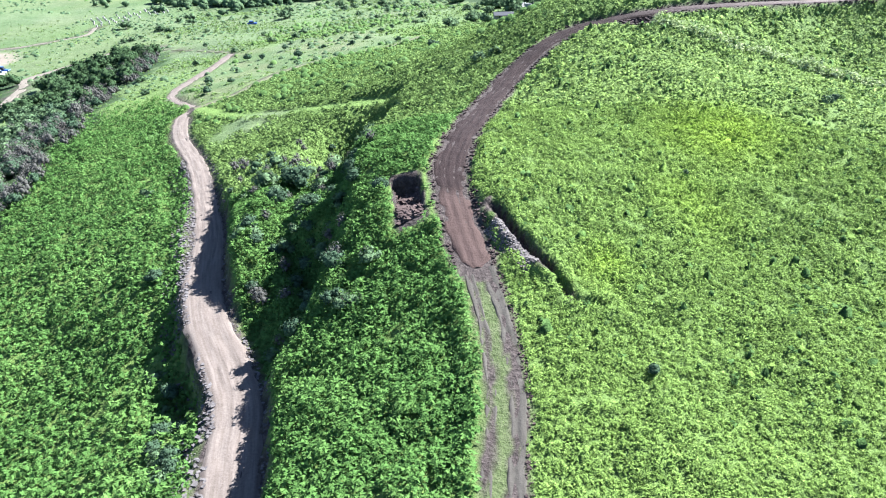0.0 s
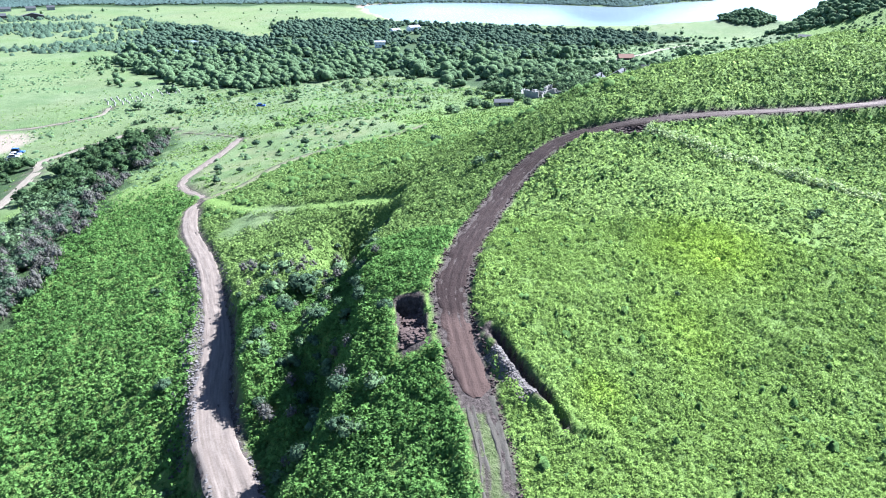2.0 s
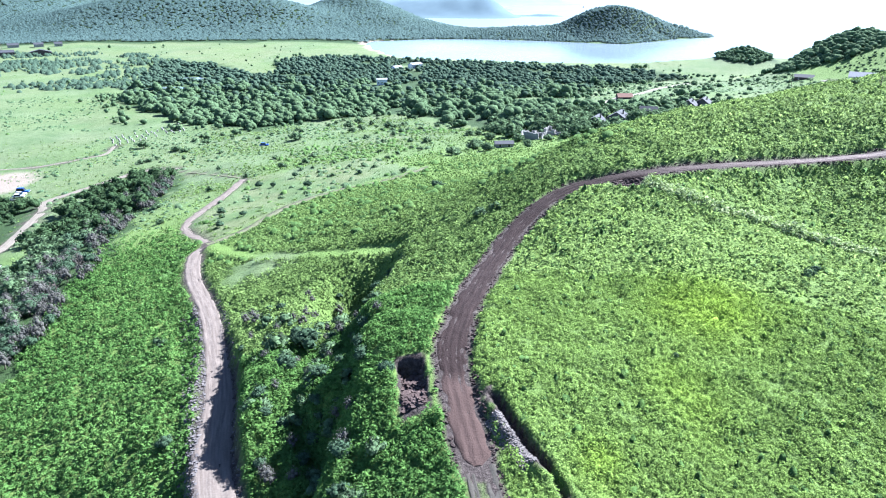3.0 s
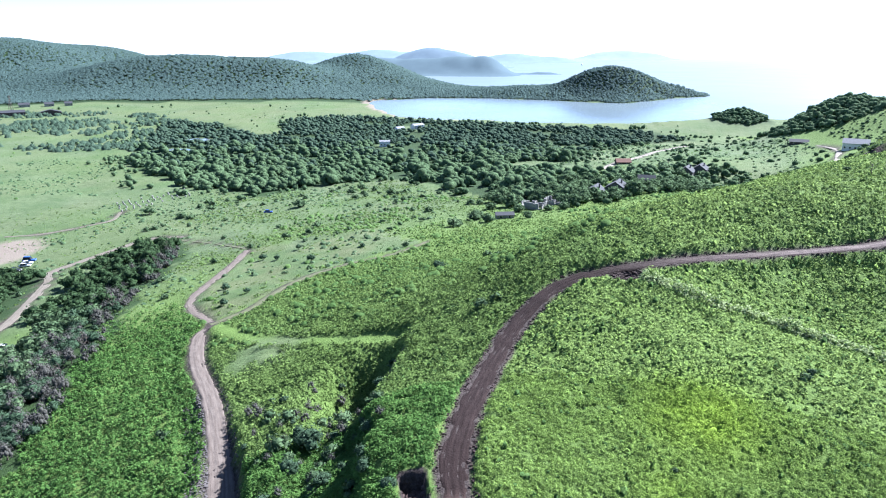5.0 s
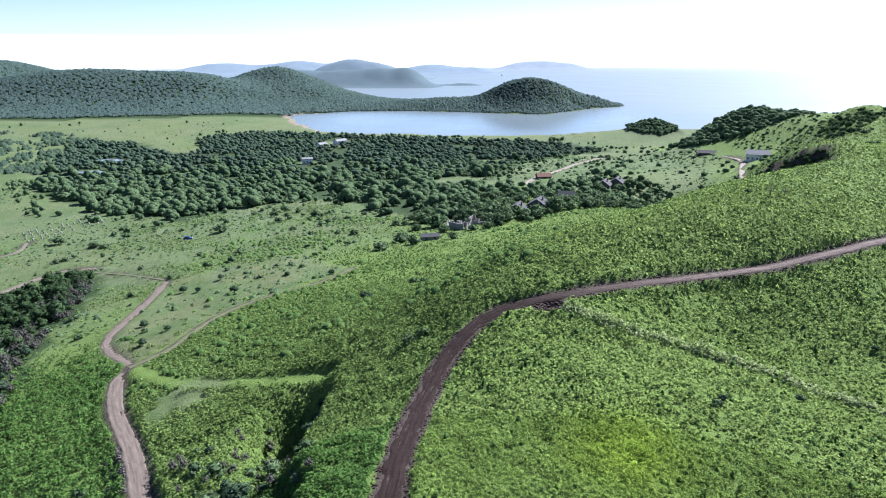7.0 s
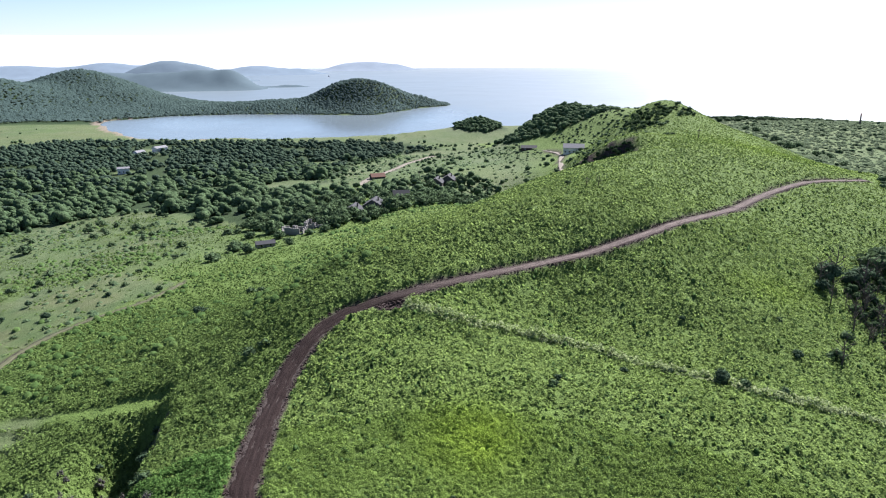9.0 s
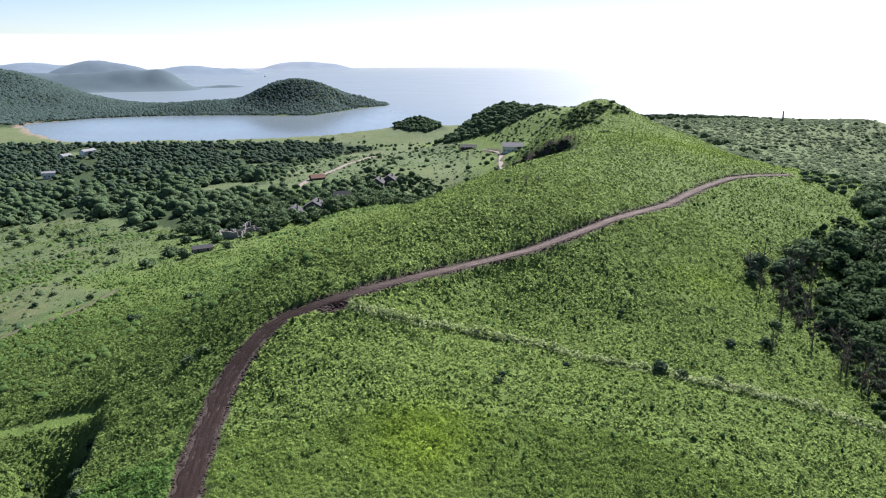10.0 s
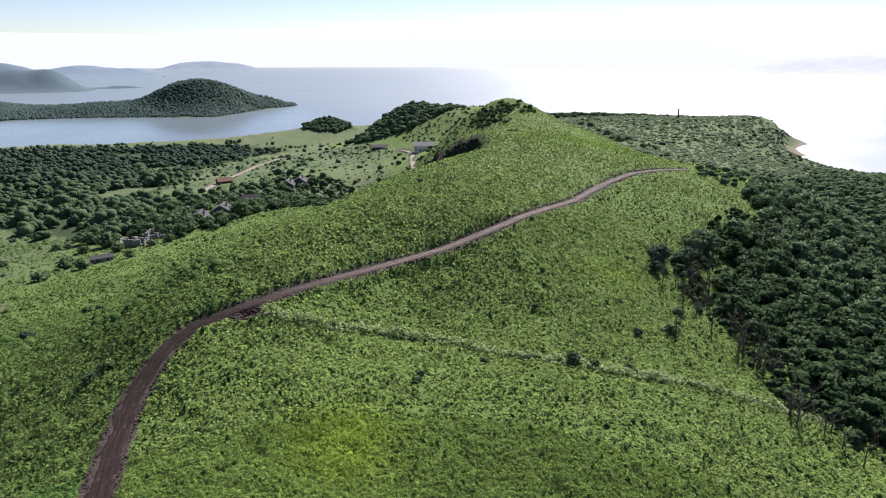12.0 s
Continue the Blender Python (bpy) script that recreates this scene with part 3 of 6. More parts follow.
RIGHT_WOOD = [(122, 40), (122, 60), (134, 86), (143, 104), (158, 116), (180, 128), (206, 138), (300, 190), (390, 230), (490, 262), (590, 305), (606, 250), (560, 100), (480, 0), (300, -60), (160, 0)]
HEAD_WOOD = [(690, 690), (560, 740), (480, 780), (520, 680), (640, 590), (750, 600)]
WOOD_HILL = [(253, 540), (273, 501), (305, 482), (344, 501), (358, 547), (344, 599), (299, 616), (260, 592)]
ISLET_WOOD = [(300, 791), (310, 769), (329, 762), (351, 771), (358, 795), (346, 819), (322, 824), (305, 811)]


# openings in the valley wood: pools, yards and the inset meadow
CLEARINGS = [(-232, 581, 18), (-237, 648, 16), (-57, 618, 10), (-40, 760, 20), (-40, 735, 9), (-150, 560, 14), (60, 470, 20), (100, 600, 18), (98, 430, 12), (121, 466, 11), (161, 530, 12)]


def far_wood(x, y):
    """The hills across the bay are wooded from their foot upwards."""
    foot = np.interp(x, [-3000, -660, -520, -410, -125, -30, 160, 290, 500], [1000, 1025, 1076, 1099, 1150, 1225, 1195, 1130, 1250])
    return (y > foot) & (coast(x, y) > np.where(x > -100, 0, 3))


def wooded(x, y):
    w = np.zeros(x.shape, bool)
    for p in (VALLEY_WOOD, STRIP_WOOD, TRACK_WOOD, RIGHT_WOOD, HEAD_WOOD, WOOD_HILL, ISLET_WOOD):
        w |= inside(x, y, p)
    return w | far_wood(x, y)


def open_ground(x, y):
    """0 in the clearings of the valley wood."""
    k = np.ones(x.shape)
    for cx, cy, cr in CLEARINGS:
        k = np.minimum(k, smooth(cr * 0.8, cr * 1.2, np.hypot(x - cx, y - cy)))
    return k


# short grass between the gravel track and the grassy one
GRAZED = [(-60, 164), (-74, 182), (-78, 250), (-30, 262), (-8, 226), (-20, 212), (-36, 203), (-47, 190), (-55, 170)]


def lime_patch(x, y):
    """Yellower growth on the slope."""
    l = 1.25 * np.exp(-((x - 33.0) / 7.5) ** 2 - ((y - 79) / 7.5) ** 2) + 0.8 * np.exp(-((x - 14.0) / 2.2) ** 2 - ((y - 52.5) / 3.2) ** 2) + 0.6 * np.exp(-((x - 25.0) / 4) ** 2 - ((y - 63) / 6) ** 2)
    l = l + 0.5 * np.exp(-((x - 118) / 10) ** 2 - ((y - 112) / 6) ** 2) + 0.6 * np.exp(-((x - 225) / 40) ** 2 - ((y - 222) / 25) ** 2)
    return np.clip(l * (0.6 + 0.45 * grain(x, y, 1.6, 3)), 0, 0.85)


def pale_meadow(x, y):
    """Grazed grass of the valley floor, paler than the weeds of the hill."""
    h = wild(x, y)
    p = smooth(31, 22, h) * smooth(150, 240, np.hypot(x * 0.8, y)) * (0.55 + 0.5 * cloud(x, y, 40, 2))
    p = np.where((x > 290) & (y < 720), 0.65 * smooth(290, 380, x), p)
    p = p * np.where(x < -60, smooth(60, 150, -x + (y - 170) * 0.5), 1)
    p = np.maximum(p, 0.75 * inside(x + (grain(x, y, 6, 2) - 0.5) * 8, y + (grain(x, y, 6, 5) - 0.5) * 8, GRAZED))
    p = np.maximum(p, 0.7 * np.exp(-((x + 40) / 8) ** 4 - ((y - 134) / 9) ** 4))
    return np.clip(p, 0, 1)


gx = steps(-5200, -66, 70, 5200, 0.95, 1.036, 1.03)
gy = steps(-2600, 24, 140, 2700, 0.95, 1.15, 1.028)
# closer mesh where the pit and the trench were dug
gx = np.unique(np.round(np.r_[gx, np.arange(-6.5, 13.5, 0.45)], 2))
gy = np.unique(np.round(np.r_[gy, np.arange(45, 69.5, 0.45)], 2))
X, Y = np.meshgrid(gx, gy)
Z = ground(X, Y)


def surface(x, y):
    """Height of the ground's mesh between its corners."""
    i = np.clip(np.searchsorted(gx, x) - 1, 0, len(gx) - 2)
    j = np.clip(np.searchsorted(gy, y) - 1, 0, len(gy) - 2)
    a, b = (x - gx[i]) / (gx[i + 1] - gx[i]), (y - gy[j]) / (gy[j + 1] - gy[j])
    return (Z[j, i] * (1 - a) + Z[j, i + 1] * a) * (1 - b) + (Z[j + 1, i] * (1 - a) + Z[j + 1, i + 1] * a) * b


fx, fy = X.ravel(), Y.ravel()
ids = np.arange(X.size).reshape(X.shape)
quads = np.stack([ids[:-1, :-1], ids[:-1, 1:], ids[1:, 1:], ids[1:, :-1]], -1).reshape(-1, 4)
shore = (np.abs(Z.ravel()) < 1.2) & ((fy < 1000) | (fx < -90))
lot = 1 - smooth(0.85, 1.1, np.hypot((fx + 196) / 16, (fy - 284) / 24))
beach = np.exp(-(((fx - 664) * 0.72 + (fy - 405) * 0.69) / 36) ** 4 - (((fx - 664) * 0.69 - (fy - 405) * 0.72) / 12) ** 2)
sandy = np.maximum(np.maximum(lot, beach * 0.8), shore * 0.9)
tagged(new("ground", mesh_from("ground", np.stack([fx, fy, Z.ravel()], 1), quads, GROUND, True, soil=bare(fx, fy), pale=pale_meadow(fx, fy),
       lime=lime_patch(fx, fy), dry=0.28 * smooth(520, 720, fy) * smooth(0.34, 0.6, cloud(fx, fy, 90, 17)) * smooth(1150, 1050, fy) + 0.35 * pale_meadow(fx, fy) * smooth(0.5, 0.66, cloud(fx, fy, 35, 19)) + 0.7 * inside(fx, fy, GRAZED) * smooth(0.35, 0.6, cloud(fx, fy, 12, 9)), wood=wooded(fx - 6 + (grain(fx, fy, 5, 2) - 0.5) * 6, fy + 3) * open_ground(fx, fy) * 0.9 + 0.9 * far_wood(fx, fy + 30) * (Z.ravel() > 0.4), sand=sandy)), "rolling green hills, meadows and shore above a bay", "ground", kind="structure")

ang = np.linspace(0, 2 * math.pi, 145)[:-1]
rad = np.array([150, 400, 700, 850, 950, 1050, 1150, 1250, 1350, 1500, 1800, 2400, 3300, 4580])
sv = np.array([(r * math.cos(a), r * math.sin(a), 0) for r in rad for a in ang])
ring = np.arange(len(sv)).reshape(len(rad), -1)
nxt = np.roll(ring, -1, 1)
sf = np.stack([ring[:-1], ring[1:], nxt[1:], nxt[:-1]], -1).reshape(-1, 4)
bay = np.exp(-((sv[:, 0] - 130) / 330) ** 4 - ((sv[:, 1] - 1080) / 300) ** 4)
sea = mesh_from("water", sv, sf, WATER, False, swell=0.36 - 0.21 * bay)
tagged(new("water", sea), "calm pale blue sea in the bay", "sea", kind="structure")


# ---------------------------------------------------------------- roads
def ribbon(name, line, half, mat, label, ruts=(), rut_depth=0.12, crown=0.0, ragged=0.35, lift=0.0, taper=0.0):
    p = spline(line[::2], 0.5)
    t = np.gradient(p[:, :2], axis=0)
    t /= np.linalg.norm(t, axis=1)[:, None] + 1e-9
    nrm = np.stack([t[:, 1], -t[:, 0]], 1)
    across = np.linspace(-1, 1, 15)
    half = half(p) if callable(half) else half
    s = np.cumsum(np.r_[0, np.linalg.norm(np.diff(p[:, :2], axis=0), axis=1)])
    wl = half + ragged * (cloud(s, s * 0 + 3, 2.4, 1) - 0.5) * 2
    wr = half + ragged * (cloud(s, s * 0 + 9, 3.0, 2) - 0.5) * 2
    end = 0.25 + 0.75 * smooth(0, taper, s) if taper else 1.0
    wl, wr = wl * end, wr * end
    off = np.where(across[None] < 0, across[None] * wl[:, None], across[None] * wr[:, None])
    vx, vy = p[:, :1] + nrm[:, :1] * off, p[:, 1:2] + nrm[:, 1:] * off
    vz = np.repeat(p[:, 2:3], 15, 1) + lift + (grain(vx, vy, 0.7, 4) - 0.5) * 0.12 + (grain(vx, vy, 2.5, 2) - 0.5) * 0.12
    for r in ruts:
        vz = vz - rut_depth * np.exp(-((off - r) / 0.22) ** 2)
    vz = vz - 0.35 * np.abs(across[None]) ** 10 + crown * (1 - across[None] ** 2)
    i = np.arange(vx.size).reshape(vx.shape)
    q = np.stack([i[:-1, :-1], i[:-1, 1:], i[1:, 1:], i[1:, :-1]], -1).reshape(-1, 4)
    run = np.repeat(s[:, None], 15, 1)
    return tagged(new(name, mesh_from(name, np.stack([vx, vy, vz], -1).reshape(-1, 3), q, mat, True, off=off.ravel(), run=run.ravel())), label, "road", kind="structure")


ribbon("dirt_road", DOZED_ROAD, 1.75, BROWN_EARTH, "freshly bulldozed brown dirt road along the ridge", (-1.2, -0.5, 0.5, 1.2), 0.10, ragged=0.5, taper=1.2)
ribbon("gravel_road", LOWER_ROAD, lambda p: np.interp(p[:, 1], [80, 100, 150, 166], [2.5, 2.05, 1.75, 1.4]), PALE_GRAVEL, "pale gravel road cut into the hillside", (-0.9, 0.8), 0.08)
ribbon("valley_road", VALLEY_ROAD, 1.8, LANE, "pale dirt road through the valley wood", (-0.9, 0.9), 0.08)
ribbon("sandy_road", SANDY_ROAD, 2.4, SAND, "sandy road between bushes in the valley")
ribbon("house_track", HOUSE_TRACK, 1.8, SAND, "sandy track up to the houses")
ribbon("wheel_rut", RUT_LEFT, 0.50, TRODDEN, "worn left rut of a grassy wheel track", (0,), 0.08, 0, 0.3, -0.07)
ribbon("wheel_rut", RUT_RIGHT, 0.72, TRODDEN, "worn right rut of a grassy wheel track", (-0.1,), 0.08, 0, 0.4, -0.07)
ribbon("grass_track", GRASS_TRACK, 0.8, WORN_GRASS, "faint grassy track across the meadow", (-0.6, 0.6), 0.05)
ribbon("meadow_lane", MEADOW_LANE, 1.1, LANE, "pale lane across the meadow", (), 0)
ribbon("hedge_track", HEDGE_TRACK, 0.8, WORN_GRASS, "narrow track beside a hedge", (), 0)


# ---------------------------------------------------------------- weeds and grass
def scatter(templates, x, y, z, size, turn, pick, tall=None):
    """One cloud of vertices out of many turned copies of the templates (all of one vertex count)."""
    t = np.stack(templates)[pick]
    c, s = np.cos(turn)[:, None], np.sin(turn)[:, None]
    tall = size if tall is None else tall
    vx = (t[:, :, 0] * c - t[:, :, 1] * s) * size[:, None] + x[:, None]
    vy = (t[:, :, 0] * s + t[:, :, 1] * c) * size[:, None] + y[:, None]
    vz = t[:, :, 2] * tall[:, None] + z[:, None]
    return np.stack([vx, vy, vz], -1).reshape(-1, 3)


def slope(x, y):
    """The ground's normal."""
    g = np.stack([surface(x - 1.5, y) - surface(x + 1.5, y), surface(x, y - 1.5) - surface(x, y + 1.5), np.full(x.shape, 3.0)], 1)
    return g / np.linalg.norm(g, axis=1)[:, None]


def blade_tuft(n, spread, tall, width, seed):
    """Grass: n narrow upright blades, one triangle each, bending outwards."""
    r = np.random.default_rng(seed)
    a = r.random(n) * 2 * math.pi
    d = np.stack([np.cos(a), np.sin(a)], 1)
    root = d * spread * (0.2 + 0.8 * r.random((n, 1)))
    side = np.stack([np.cos(a + 1.2 + r.random(n)), np.sin(a + 1.2 + r.random(n))], 1) * width
    h = tall * (0.55 + 0.6 * r.random(n))
    tip = root + d * (0.35 * h * (0.3 + r.random(n)))[:, None] + (0.10 * h)[:, None] * np.array([-0.7, -0.4])
    return np.stack([np.c_[root - side, np.zeros(n)], np.c_[root + side, np.zeros(n)], np.c_[tip, h]], 1).reshape(-1, 3)


def dome(sides, seed):
    """A low rounded hummock of unit size: corners, triangles and normals."""
    r = np.random.default_rng(seed)
    a = np.arange(sides) * 2 * math.pi / sides + r.random()
    k = 1 + 0.55 * (r.random((2, sides)) - 0.5)
    low = np.stack([np.cos(a) * k[0], np.sin(a) * k[0], np.full(sides, -0.15)], 1)
    mid = np.stack([np.cos(a + 0.4) * 0.72 * k[1], np.sin(a + 0.4) * 0.72 * k[1], 0.62 + 0.5 * (r.random(sides) - 0.5)], 1)
    v = np.vstack([low, mid, [[0.5 * (r.random() - 0.5), 0.5 * (r.random() - 0.5), 0.95 + 0.3 * r.random()]]])
    i, j = np.arange(sides), (np.arange(sides) + 1) % sides
    f = np.vstack([np.stack([i, j, i + sides], 1), np.stack([j, j + sides, i + sides], 1), np.stack([i + sides, j + sides, np.full(sides, 2 * sides)], 1)])
    n = v - np.array([0, 0, -0.1])
    return v, f, n / np.linalg.norm(n, axis=1)[:, None]


def clear(x, y, reach=0.3):
    """Where plants may stand: off the roads and the dug soil, off the shore, outside the woods."""
    b = bare(x, y)
    for dx, dy in ((reach, 0), (-reach, 0), (0, reach), (0, -reach)):
        b = np.maximum(b, bare(x + dx, y + dy) * 0.9)
    d, _, _ = along(x, y, TWO_TRACK, 3)
    e, _, _ = along(x, y, GRASS_PATH, 4)
    g, _, _ = along(x, y, GRASS_TRACK, 4)
    mown = np.minimum(e, g - 0.3) + (grain(x, y, 3, 8) - 0.5) * 1.6
    mown = np.minimum(mown, 8 * (np.hypot((x + 40) / 6, (y - 133) / 7) - 0.5) + (grain(x, y, 2.5, 8) - 0.5) * 12)
    mown = np.where(inside(x, y, GRAZED), mown * (grain(x, y, 2.0, 3) > 0.72), mown)
    return (b < 0.4) & (d > 1.8) & (mown > 2.0) & (coast(x, y) > 10) & ~wooded(np.where(x > 60, x - 6, x), np.where(x > 60, y + 3, y))


def plant_tone(x, y, shade):
    return np.clip(0.25 + 0.9 * (cloud(x, y, 9, 6) - 0.25) + 0.25 * (rng.random(len(x)) - 0.5) - shade, 0, 1) * 0.75


def lay(v, x, y, g):
    """Leans the copies with the ground under them."""
    v[:, :, 2] -= (v[:, :, 0] - x[:, None]) * (g[:, 0] / g[:, 2])[:, None] + (v[:, :, 1] - y[:, None]) * (g[:, 1] / g[:, 2])[:, None]
    return v.reshape(-1, 3)


def sprays(name, x, y, size, label, mat, leaves, leaf, spread=0.5, tall=0.5, shade=0.0, fan=0.6, slim=0.42, gap=1.5, loose=0.3):
    """Leafy plants: each a loose tuft of single leaves that rise and lean outwards, with gaps of shade between the tufts."""
    keep = clear(x, y) & (grain(x, y, gap, 23) + 0.5 * grain(x, y, gap * 0.47, 29) > 0.34 + 0.06 * (gap > 2))
    x, y, size = x[keep], y[keep], size[keep]
    k = len(x)
    z, g, tone = surface(x, y), slope(x, y), plant_tone(x, y, shade)
    high = size * tall * (0.25 + 1.1 * grain(x, y, 2.2, 13) ** 1.8 + 0.6 * rng.random(k) ** 2)
    r = np.random.default_rng(len(x))
    n = k * leaves
    c = np.repeat(np.arange(k), leaves)
    a, rise = r.random(n) * 6.28, r.random(n) ** 0.7
    w = np.sqrt(1.02 - rise * rise * 0.85) * (0.35 + 0.65 * r.random(n))
    out = np.stack([np.cos(a), np.sin(a), np.zeros(n)], 1)
    at = np.stack([x[c], y[c], z[c]], 1) + out * (size[c] * spread * w)[:, None]
    at[:, 2] += high[c] * rise - (at[:, 0] - x[c]) * (g[c, 0] / g[c, 2]) - (at[:, 1] - y[c]) * (g[c, 1] / g[c, 2])
    up = g[c] * 0.45 + (0, 0, 0.55) + out * 0.45 + r.normal(size=(n, 3)) * loose
    up /= np.linalg.norm(up, axis=1)[:, None]
    way = out * fan + r.normal(size=(n, 3)) * 0.5 + (0, 0, 0.12)
    way -= up * ((way * up).sum(1) * 0.75)[:, None]
    way /= np.linalg.norm(way, axis=1)[:, None]
    side = np.cross(up, way)
    side /= np.linalg.norm(side, axis=1)[:, None] + 1e-9
    long = (leaf * (0.6 + 0.8 * r.random(n)) * (0.7 + 0.3 * size[c]))[:, None]
    v = np.stack([at - way * long * 0.3 + side * long * slim, at - way * long * 0.3 - side * long * slim, at + way * long], 1).reshape(-1, 3)
    # tone rises with height: light tips and low shade painted into the leaves
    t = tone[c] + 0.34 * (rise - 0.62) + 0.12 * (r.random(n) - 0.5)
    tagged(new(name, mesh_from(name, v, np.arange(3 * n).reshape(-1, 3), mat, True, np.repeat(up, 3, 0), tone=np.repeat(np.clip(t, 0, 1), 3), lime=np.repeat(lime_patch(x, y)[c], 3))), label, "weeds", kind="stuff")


def clumps(name, x, y, size, label, mat, tall=1.1, shade=0.05):
    """Taller plants standing out of the cover: small, uneven leafy lumps that throw shadows."""
    keep = clear(x, y)
    x, y, size = x[keep], y[keep], size[keep]
    v0, f0, n0 = zip(*[dome(4, 160 + k) for k in range(12)])
    k, nv = len(x), 9
    spin, pick = rng.random(k) * 6.28, rng.integers(0, 12, k)
    g, high = slope(x, y), size * tall * (0.5 + 0.9 * rng.random(k) ** 1.5)
    v = lay(scatter(v0, x, y, surface(x, y), size, spin, pick, high).reshape(k, -1, 3), x, y, g)
    d = scatter(n0, 0 * x, 0 * x, 0 * x, np.ones(k), spin, pick)
    up = d + np.repeat(g, nv, 0) * 0.4 + rng.normal(size=d.shape) * 0.55
    up /= np.linalg.norm(up, axis=1)[:, None]
    f = (np.stack(f0)[pick] + (np.arange(k) * nv)[:, None, None]).reshape(-1, 3)
    # lit tops and shaded feet of the lumps, set by tone
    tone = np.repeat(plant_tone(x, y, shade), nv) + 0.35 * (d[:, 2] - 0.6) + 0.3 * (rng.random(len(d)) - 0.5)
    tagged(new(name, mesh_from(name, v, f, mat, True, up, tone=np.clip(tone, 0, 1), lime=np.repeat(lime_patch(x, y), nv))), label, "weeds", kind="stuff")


def weeds(name, x, y, size, n, label, mat=WEED, width=0.16, tall=0.40, bare_most=0.35):
    """Grass: tufts of narrow blades."""
    keep = (bare(x, y) < bare_most) & (coast(x, y) > 10) & ~wooded(np.where(x > 60, x - 6, x), y)
    x, y, size = x[keep], y[keep], size[keep]
    temps = [blade_tuft(n, 0.34, tall, width, 40 + k) for k in range(8)]
    k, g = len(x), slope(x, y)
    v = scatter(temps, x, y, surface(x, y) - 0.05, size, (rng.random(k) - 0.5) * 0.8, rng.integers(0, 8, k))
    v = lay(v.reshape(k, -1, 3), x, y, g)
    up = np.repeat(g, n, 0) + rng.normal(size=(k * n, 3)) * 0.3
    up = np.repeat(up / np.linalg.norm(up, axis=1)[:, None], 3, 0)
    tone = plant_tone(x, y, 0.0)
    tagged(new(name, mesh_from(name, v, np.arange(len(v)).reshape(-1, 3), mat, True, up, tone=np.repeat(tone, 3 * n), lime=np.repeat(lime_patch(x, y), 3 * n))), label, "weeds", kind="stuff")


def jittered(x0, x1, y0, y1, step):
    a, b = np.meshgrid(np.arange(x0, x1, step), np.arange(y0, y1, step))
    a = a + (rng.random(a.shape) - 0.5) * step * 1.1
    b = b + (rng.random(a.shape) - 0.5) * step * 1.1
    return a.ravel(), b.ravel()


def in_view(x, y, near, far):
    r, a = np.hypot(x, y), np.degrees(np.arctan2(x, y))
    r = r + np.where(r > 150, 50 * (grain(x * 7.3, y * 7.3, 1.0, 3) - 0.5), 0)
    return (r >= near) & (r < far) & (a > np.where(r < 130, -50, -36)) & (a < 69)


def left_field(x, y):
    """Left of the gravel road: broad-leaved plants, higher than the grass of the ridge."""
    return x < np.interp(y, [20, 60, 100, 140, 180, 260], [-14, -24, -38, -55, -70, -76])


def right_of_road(x, y):
    return x > np.interp(y, RIDGE_LINE[:, 1], RIDGE_LINE[:, 0])


x, y = jittered(-60, 90, 22, 100, 0.50)
m = in_view(x, y, 24, 92) & ~left_field(x, y)
q = m & right_of_road(x, y)
sprays("hill_herbs", x[q], y[q], 0.65 + 0.6 * cloud(x[q], y[q], 4, 3) + 0.35 * rng.random(q.sum()), "knee-high bright green weeds covering the ridge", WEED, 23, 0.145, 0.36, 0.40)
q = m & ~right_of_road(x, y)
# broader leaves grow here, and their darker tone paints the flank's grazing light
sprays("flank_herbs", x[q], y[q], 0.7 + 0.7 * cloud(x[q], y[q], 4, 3) + 0.4 * rng.random(q.sum()), "broad-leaved green weeds on the steep flank, also darkened for its shade", BROAD, 22, 0.20, 0.42, 0.75, slim=0.5)
x, y = jittered(-60, 90, 22, 100, 0.62)
m = in_view(x, y, 24, 92) & right_of_road(x, y)
weeds("hill_grass", x[m], y[m], 0.5 + 0.3 * cloud(x[m], y[m], 4, 3) + 0.3 * rng.random(m.sum()), 9, "long bright green grass blades among the weeds", width=0.030, tall=0.5)
x, y = jittered(-2, 8, 22, 54, 0.3)
d, _, _ = along(x, y, TWO_TRACK, 3)
m = d < 1.6
weeds("verge_grass", x[m], y[m], 0.20 + 0.14 * rng.random(m.sum()), 9, "short trodden grass between the wheel ruts", width=0.05, tall=0.4, bare_most=0.8)
x, y = jittered(-120, -10, 22, 190, 0.80)
m = in_view(x, y, 24, 190) & left_field(x, y)
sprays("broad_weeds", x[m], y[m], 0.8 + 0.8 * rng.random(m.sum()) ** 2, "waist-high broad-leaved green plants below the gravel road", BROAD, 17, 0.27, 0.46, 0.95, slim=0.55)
x, y = jittered(-110, 200, 30, 200, 0.76)
m = in_view(x, y, 92, 200) & ~left_field(x, y)
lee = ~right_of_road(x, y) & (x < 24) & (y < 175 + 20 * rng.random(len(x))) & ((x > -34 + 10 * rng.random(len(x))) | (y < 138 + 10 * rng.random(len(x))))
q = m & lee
sprays("lee_herbs", x[q], y[q], 0.8 + 0.7 * cloud(x[q], y[q], 6, 3) + 0.5 * rng.random(q.sum()), "green weeds toned darker on the ridge's side away from the sun", SHADED_WEED, 9, 0.27, 0.45, 0.5, -0.1, slim=0.5)
q = m & ~lee & ~right_of_road(x, y) & (x < 30)
sprays("fork_herbs", x[q], y[q], 0.75 + 0.7 * cloud(x[q], y[q], 6, 3) + 0.5 * rng.random(q.sum()), "green weeds on the slope above the fork of the tracks", MEADOW_WEED, 9, 0.27, 0.42, 0.45, slim=0.5)
m = m & ~lee & ~q
